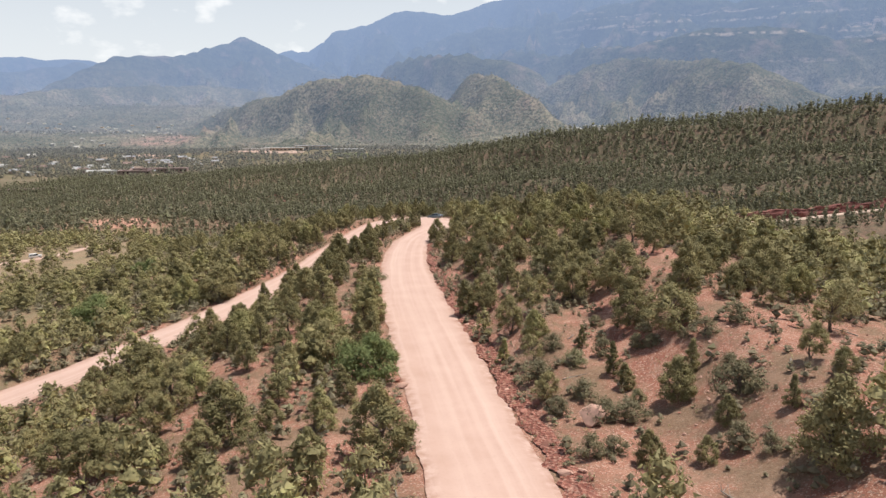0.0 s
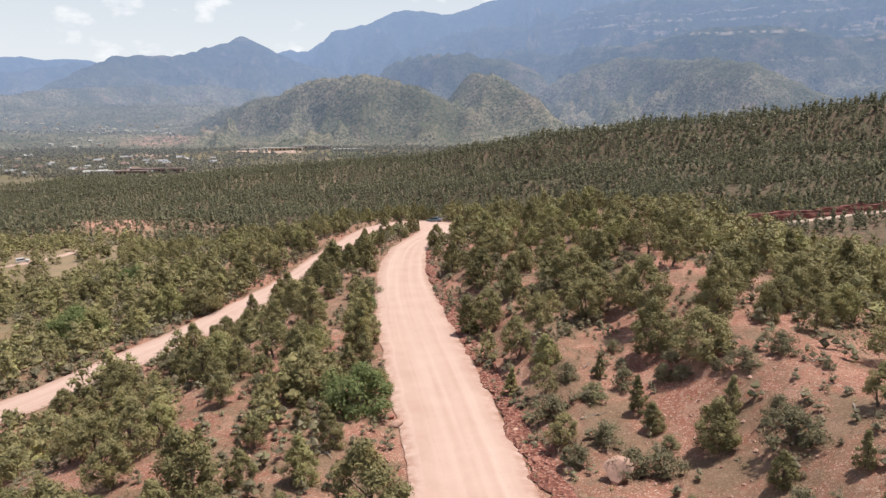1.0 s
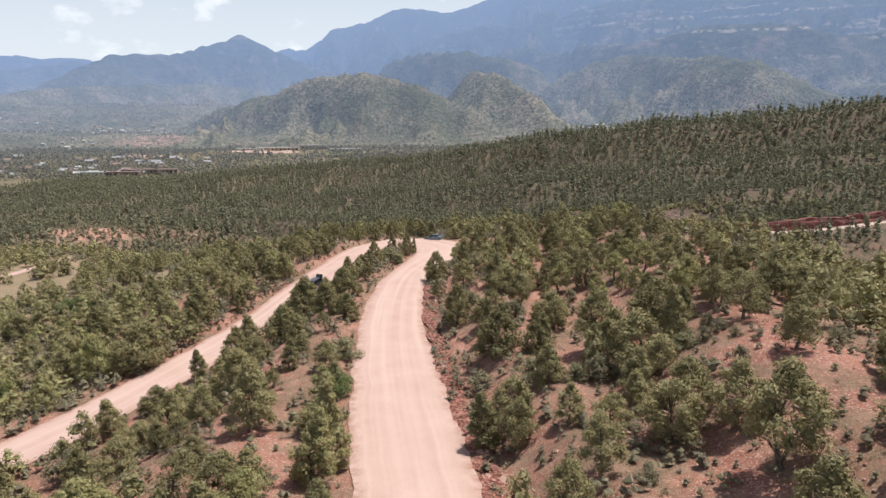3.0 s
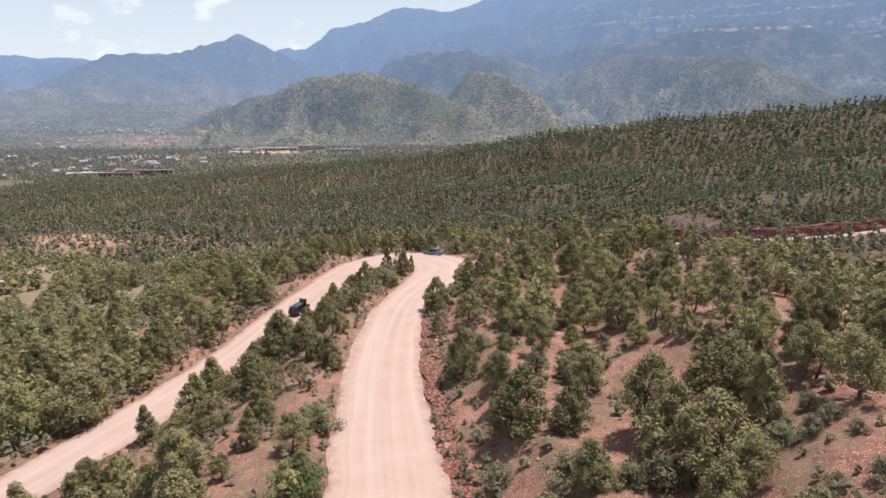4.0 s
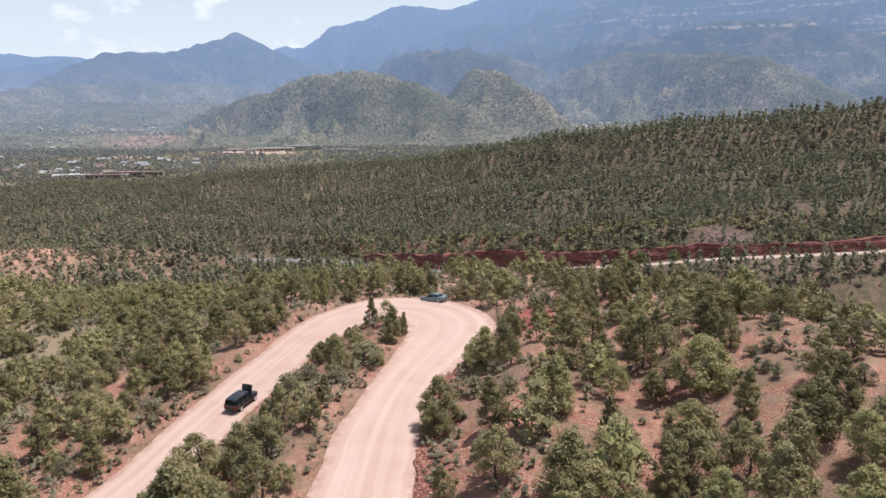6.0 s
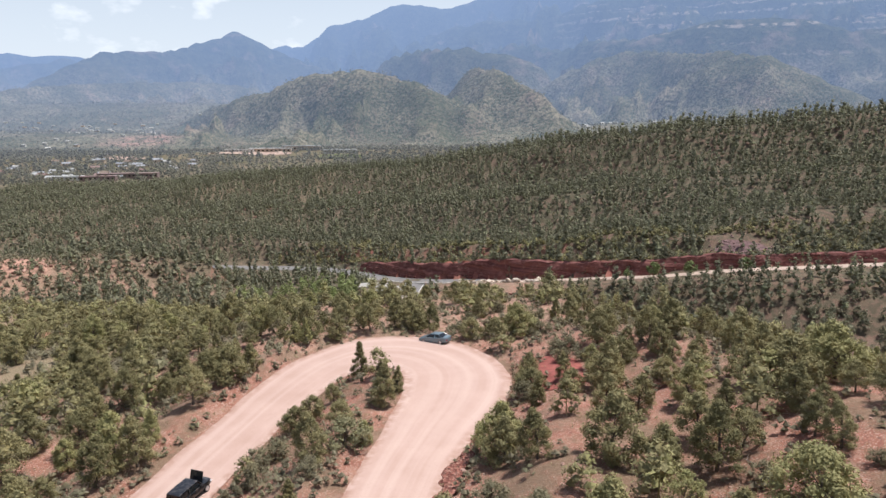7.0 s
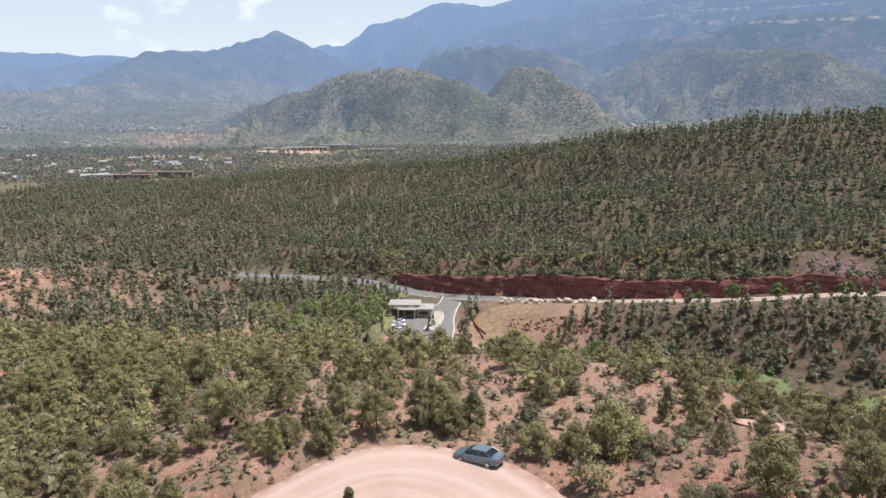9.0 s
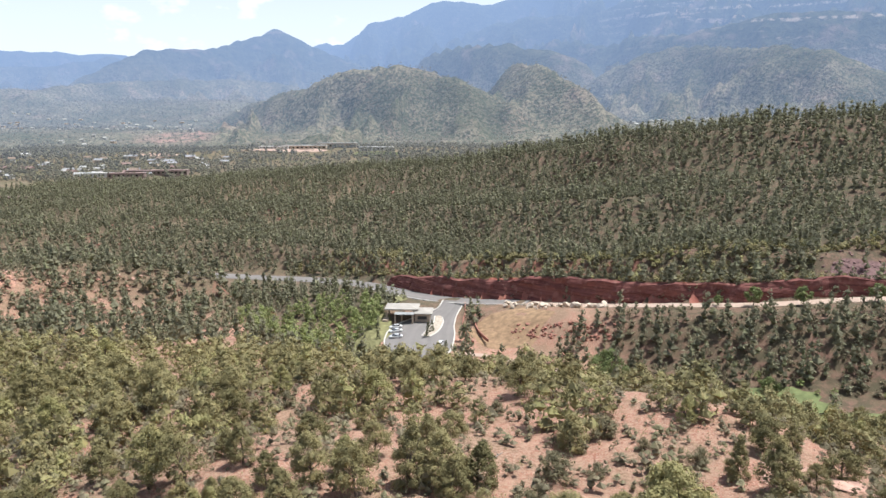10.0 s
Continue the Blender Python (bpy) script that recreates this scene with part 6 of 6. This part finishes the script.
STATION = new("entrance_station")
STATION.location = (-30, 421, -47.9)
tagged(STATION, "low stone entrance station with flat tan canopy roofs", "building")
part("roof", hip_roof(-9.8, 3.2, -4.0, 4.8, 4.3, 0.45, 0.9), M_TANROOF, STATION, "wide tan canopy roof")
part("roof", box(-5.6, 1.8, -7.6, -4.06, 3.5, 3.75, 0.05), plain("grey_canopy", (0.30, 0.30, 0.29), 0.6, vary=0.1, scale=0.5), STATION, "low grey canopy over the lane")
part("roof", hip_roof(1.4, 8.7, -6.2, 2.7, 3.34, 0.35, 0.75), M_TANROOF, STATION, "lower tan roof over the booth")
for px_, py_ in ((-9.0, -3.6), (-9.0, 4.0), (-3.2, -3.6), (-3.2, 4.0), (1.2, -3.6), (1.2, 4.0), (-5.3, -7.2), (1.3, -7.2)):
    part("column", box(px_ - 0.3, px_ + 0.3, py_ - 0.3, py_ + 0.3, -0.5, 4.32 if py_ > -5 else 3.52, 0.04), M_STUCCO, STATION)
part("booth", box(2.0, 7.6, -5.0, 1.8, -0.3, 3.3, 0.05), M_STUCCO, STATION)
for y0 in (-4.4, -2.2, 0.0):
    part("window", box(1.94, 2.0, y0, y0 + 1.5, 1.1, 2.4), M_GLASS, STATION, "dark window")
part("window", box(3.0, 6.6, -5.06, -5.0, 1.1, 2.4), M_GLASS, STATION, "dark window")
part("planter", box(-10.5, -8.4, -5.5, -1.0, -0.4, 0.8, 0.05), M_STUCCO, STATION)


def kerb(line, side, inset=0.0, tall=0.22, wide=0.45, name="kerb", mat=None, label="pale concrete kerb along the asphalt"):
    """A low wall that follows one edge of a road."""
    c = spline(line, 1.5)
    t = np.gradient(c[:, :2], axis=0)
    t /= np.linalg.norm(t, axis=1)[:, None]
    nrm = np.stack([-t[:, 1], t[:, 0]], 1) * side
    d0 = c[:, 3] + inset
    prof = ((0, -0.5), (0, tall), (wide, tall), (wide, -0.5))
    v = np.stack([np.stack([c[:, 0] + nrm[:, 0] * (d0 + o), c[:, 1] + nrm[:, 1] * (d0 + o), c[:, 2] + hh], 1) for o, hh in prof], 1)
    n = len(c)
    idx = np.arange(n * 4).reshape(n, 4)
    quads = np.concatenate([np.stack([idx[:-1, k], idx[1:, k], idx[1:, k + 1], idx[:-1, k + 1]], -1) for k in range(3)])
    return tagged(mesh_object(name, v.reshape(-1, 3), quads, mat or M_CONCRETE), label, name.replace("_", " "), kind="structure")


kerb(LOT, 1)
kerb(LOT, -1)
kerb(PAVED[5:], -1)
for k, wall in enumerate(([(-9.5, 438, -46.4, 0), (-9.2, 426, -47, 0), (-9.8, 412, -47.4, 0), (-8.5, 400, -47.7, 0), (-5.5, 392, -47.9, 0)], [(-5.8, 434, -46, 0), (-5.0, 424, -46.4, 0), (-5.2, 412, -46.8, 0), (-3.6, 402, -47.2, 0), (-0.5, 394, -47.6, 0)])):
    kerb(wall, 1, tall=0.7, wide=0.4, name="retaining_wall", mat=M_REDROCK, label="low curved red stone retaining wall beside the drive")
end_cap = [(-30.2, 378.5, -48, 0), (-27, 372.5, -48, 0), (-22, 369.4, -48, 0), (-17, 371.5, -48, 0), (-14.6, 377, -48, 0)]
kerb(end_cap, 1)


# ---------------------------------------------------------------- town in the valley
def gable_house(name, label, w, d, h, rise, wall_mat, roof_mat):
    ob = new(name)
    part("wall", box(-w / 2, w / 2, -d / 2, d / 2, -2.0, h), wall_mat, ob)
    bm = bmesh.new()
    e = 0.5
    pts = [(-w / 2 - e, -d / 2 - e, h), (w / 2 + e, -d / 2 - e, h), (w / 2 + e, d / 2 + e, h), (-w / 2 - e, d / 2 + e, h), (-w / 2 - e, 0, h + rise), (w / 2 + e, 0, h + rise)]
    vs = [bm.verts.new(p) for p in pts]
    for f in ((0, 1, 5, 4), (2, 3, 4, 5), (0, 4, 3), (1, 2, 5), (0, 3, 2, 1)):
        bm.faces.new([vs[i] for i in f])
    bmesh.ops.recalc_face_normals(bm, faces=bm.faces)
    part("roof", bm, roof_mat, ob)
    for sx_ in (-0.3, 0.3):
        part("window", box(w * sx_ - 0.8, w * sx_ + 0.8, -d / 2 - 0.06, -d / 2, 1.0, 2.4), M_GLASS, ob)
    return tagged(ob, label, "house", "houses of the town")


M_ROOFS = [plain("pale_roof", (0.44, 0.43, 0.41), 0.7, scale=0.1), plain("grey_roof", (0.30, 0.30, 0.31), 0.8, scale=0.1), plain("brick_red_roof", (0.24, 0.165, 0.145), 0.8, scale=0.1), plain("brown_roof", (0.24, 0.18, 0.14), 0.8, scale=0.1)]
M_WALLS = [plain("white_wall", (0.56, 0.54, 0.50), 0.8, scale=0.1), plain("tan_wall", (0.50, 0.40, 0.31), 0.8, scale=0.1), plain("brick_wall", (0.26, 0.19, 0.165), 0.9, scale=0.1)]
HOUSES = [gable_house("house", "small white house with a pale roof among trees", 12, 8, 3.4, 2.0, M_WALLS[0], M_ROOFS[0]),
          gable_house("house", "small tan house with a grey roof among trees", 13, 9, 3.6, 2.4, M_WALLS[1], M_ROOFS[1]),
          gable_house("house", "brick house with a red-brown roof among trees", 14, 9, 3.6, 2.6, M_WALLS[2], M_ROOFS[2]),
          gable_house("house", "white house with a brown roof among trees", 11, 9, 5.4, 2.6, M_WALLS[0], M_ROOFS[3])]
hx, hy = scatter(-1200, -380, 800, 1330, 29, lambda x, y: 0.42 * in_view(x, y) * (fractal(x, y, 190, 2, 97) > -0.05) * (front(x, y) < -20))
h2x, h2y = scatter(-1700, -700, 1600, 2350, 44, lambda x, y: 0.4 * in_view(x, y) * (fractal(x, y, 260, 2, 98) > 0.0))
h3x, h3y = scatter(330, 700, 1650, 2150, 40, lambda x, y: 0.5 * in_view(x, y))
hx, hy = np.concatenate([hx, h2x, h3x]), np.concatenate([hy, h2y, h3y])
hz = height(hx, hy)
for x, y, z in zip(hx, hy, hz):
    away = y > 1500
    copy_thing(HOUSES[int(rng.choice((0, 0, 1) if away else (0, 1, 0, 3, 1, 2)))], pose(x, y, z + 0.5, 0, 0, rng.uniform(-40, 40)) @ Matrix.Scale(rng.uniform(0.7, 0.95) if away else rng.uniform(0.85, 1.2), 4))
for model in HOUSES:
    for o in (*model.children, model):
        bpy.data.objects.remove(o)


def hall(name, label, x, y, w, d, h, yaw, wall_mat, roof_mat, bays):
    """A long flat-roofed building with a parapet and a row of windows."""
    ob = new(name)
    part("wall", box(-w / 2, w / 2, -d / 2, d / 2, -3.0, h), wall_mat, ob)
    part("roof", box(-w / 2 - 0.4, w / 2 + 0.4, -d / 2 - 0.4, d / 2 + 0.4, h, h + 0.6), roof_mat, ob)
    for k in range(bays):
        x0 = -w / 2 + w * (k + 0.25) / bays
        part("window", box(x0, x0 + w * 0.5 / bays, -d / 2 - 0.08, -d / 2, h * 0.35, h * 0.75), M_GLASS, ob)
    ob.matrix_world = pose(x, y, ground_z(x, y) + 0.3, 0, 0, yaw)
    return tagged(ob, label, "building", "large buildings of the town")


hall("motel", "long brick motel with a flat red-brown roof", -440, 1075, 80, 14, 6, 8, M_WALLS[2], M_ROOFS[2], 14)
hall("motel", "long brick motel wing with a flat red-brown roof", -470, 1050, 46, 13, 6, 8, M_WALLS[2], M_ROOFS[2], 8)
hall("motel", "low pale motel wing with a flat roof", -515, 1062, 34, 12, 5, 4, M_WALLS[0], M_ROOFS[0], 6)
hall("school", "sprawling tan school building with flat pale roofs", -330, 1440, 80, 22, 7, 4, M_WALLS[1], M_ROOFS[0], 10)
hall("school", "long school hall with a grey metal roof", -278, 1480, 75, 22, 9, 4, M_WALLS[1], M_ROOFS[1], 10)
hall("school", "low white school building with a flat roof", -385, 1430, 55, 16, 5, 0, M_WALLS[0], M_ROOFS[0], 8)
hall("school", "low pale annexe with a flat roof", -190, 1400, 60, 16, 6, 0, M_WALLS[0], M_ROOFS[0], 8)
hall("warehouse", "long red-roofed shed at the edge of the woods", -500, 830, 70, 14, 5, 20, M_WALLS[2], M_ROOFS[2], 8)


def patch(name, label, x, y, rx, ry, mat, lift=0.35, seed=1):
    """A cleared lot or a field: an uneven flat piece laid over the ground."""
    k = 28
    a = np.arange(k) * 2 * np.pi / k
    rad = 1 + 0.3 * fractal(np.cos(a) * 2, np.sin(a) * 2, 1.0, 2, seed)
    rows = [np.stack([x + rx * f * rad * np.cos(a), y + ry * f * rad * np.sin(a)], 1) for f in (0.02, 0.35, 0.7, 1.0)]
    co = np.vstack(rows)
    z = height(co[:, 0], co[:, 1]) + lift
    idx = np.arange(4 * k).reshape(4, k)
    quads = np.stack([idx[:-1], idx[1:], np.roll(idx[1:], -1, 1), np.roll(idx[:-1], -1, 1)], -1).reshape(-1, 4)
    return tagged(mesh_object(name, np.column_stack([co, z]), quads, mat), label, "ground patch", kind="structure")


M_LAWN = plain("irrigated_grass", (0.115, 0.13, 0.055), 0.95, vary=0.2, scale=0.2)
M_EARTH = plain("bare_pink_earth", (0.42, 0.305, 0.245), 0.95, vary=0.2, scale=0.15)
patch("field", "mown green sports field", -180, 1345, 42, 26, M_LAWN, 1.0, 3)
patch("dirt_lot", "bare pale earth lot beside the school", -360, 1400, 75, 30, M_EARTH, 1.0, 5)
patch("dirt_lot", "bare pale earth lot", -560, 1330, 60, 18, M_EARTH, 1.0, 8)
patch("bare_knoll", "bare pink earth on top of the knoll", -186, 391, 19, 12, plain("bare_red_earth", (0.40, 0.225, 0.16), 0.95, vary=0.3, scale=0.3), 0.12, 9)
patch("bare_earth", "bare orange-red earth between the trees in the hollow", -108, 284, 9, 6, plain("orange_earth", (0.36, 0.16, 0.105), 0.95, vary=0.3, scale=0.5), 0.12, 43)
patch("bare_gully", "dark red eroded earth beside the bend", 12.4, 188.5, 3.6, 7, plain("dark_red_earth", (0.27, 0.085, 0.068), 0.95, vary=0.35, scale=0.9), 0.1, 41)
M_MEADOW = plain("meadow_grass", (0.145, 0.168, 0.07), 0.95, vary=0.3, scale=0.4)
patch("meadow", "green grass along the trail in the gorge", 93, 325, 20, 9, M_MEADOW, 0.35, 19)
M_VERGE = plain("verge_grass", (0.19, 0.18, 0.085), 0.95, vary=0.35, scale=0.5)
patch("verge", "pale green grass verge beside the parking area", -43, 402, 7, 26, M_VERGE, 0.22, 21)
patch("verge", "pale green grass verge between the drive and the road", -40, 449, 6, 14, M_VERGE, 0.22, 22)
patch("meadow", "green grass strip beside the creek", 70, 341, 20, 9, M_MEADOW, 0.35, 11)
patch("dry_meadow", "dry grass slope between the drive and the rubble", 7, 404, 15, 13, plain("dry_meadow_grass", (0.28, 0.185, 0.11), 0.95, vary=0.35, scale=0.5), 0.12, 13)


# ---------------------------------------------------------------- planted island and verge trees at the station
ISLAND = [(-19.5, 424, -47.8, 1.2), (-19.0, 416, -48, 1.6), (-20.5, 406, -48, 2.0), (-22.5, 399, -48, 1.2)]
isl = road("traffic_island", ISLAND, plain("island_gravel", (0.42, 0.36, 0.29), 0.95, vary=0.25, scale=0.8), "kerbed gravel island between the drive and the parking area", lift=0.28, ragged=0.0)
tagged(isl, category="traffic island")
kerb(ISLAND, 1)
kerb(ISLAND, -1)
vx, vy = np.array([-20.5, -21.8, -39, -40.5, -42, -38.5, -36, -6.8, -7.2, -6.9, -7.6, -7.5, -14.5]), np.array([405.0, 398.5, 395, 404, 414, 436, 447, 432, 426, 418, 410, 404, 380])
woods("verge_trees", vx, vy, height(vx, vy), (12, 22, 0.22), M_RIDGE, "small dark conifers planted round the parking area", size=(0.7, 1.15), h=4.6, spread=1.4, cone=0.6)
patch("scree", "purplish broken scree above the red bank", 131, 400, 13, 6.5, plain("purple_scree", (0.165, 0.10, 0.095), 0.95, vary=0.5, scale=0.9), 0.2, 17)
rub = [(130 + 11 * u, 400 + 5 * w, rng.uniform(0.4, 1.6), 0.7) for u, w in rng.normal(size=(220, 2))]
rubble("rubble", "broken purplish rock in the scree above the bank", rub, plain("purple_rock", (0.20, 0.125, 0.115), 0.95, vary=0.4, scale=0.8))
# layered ledges cropping out of the far ridge
rub = [(-175 + 110 * u + 4 * w, 712 + 14 * u + 9 * q, rng.uniform(2.0, 5.5), 0.4) for u, w, q in zip(rng.uniform(0, 1, 60), rng.normal(size=60), rng.normal(size=60))]
rub += [(-330 + 300 * u + 6 * w, 640 + 90 * u + 30 * q, rng.uniform(1.5, 5.0), 0.35) for u, w, q in zip(rng.uniform(0, 1, 110), rng.normal(size=110), rng.normal(size=110))]
rubble("rock_ledges", "red sandstone ledges cropping out among the ridge trees", rub, M_REDROCK)
# bushes along the lip of the red bank
lip = spline(CUT_TOP[2:], 0.9)
back = np.gradient(lip[:, :2], axis=0)
back = np.stack([-back[:, 1], back[:, 0]], 1) / np.linalg.norm(back, axis=1)[:, None]
keep = rng.uniform(0, 1, len(lip)) < 0.8
bx, by = (lip[:, :2] + back * rng.uniform(-1.6, 1.6, (len(lip), 1)))[keep].T
woods("scrub", bx, by, height(bx, by) + 0.3, (5, 9, 0.32), M_RIDGE, "dark bushes hanging over the lip of the red bank", size=(0.5, 1.4), h=3.2, spread=1.5, category="scrub")
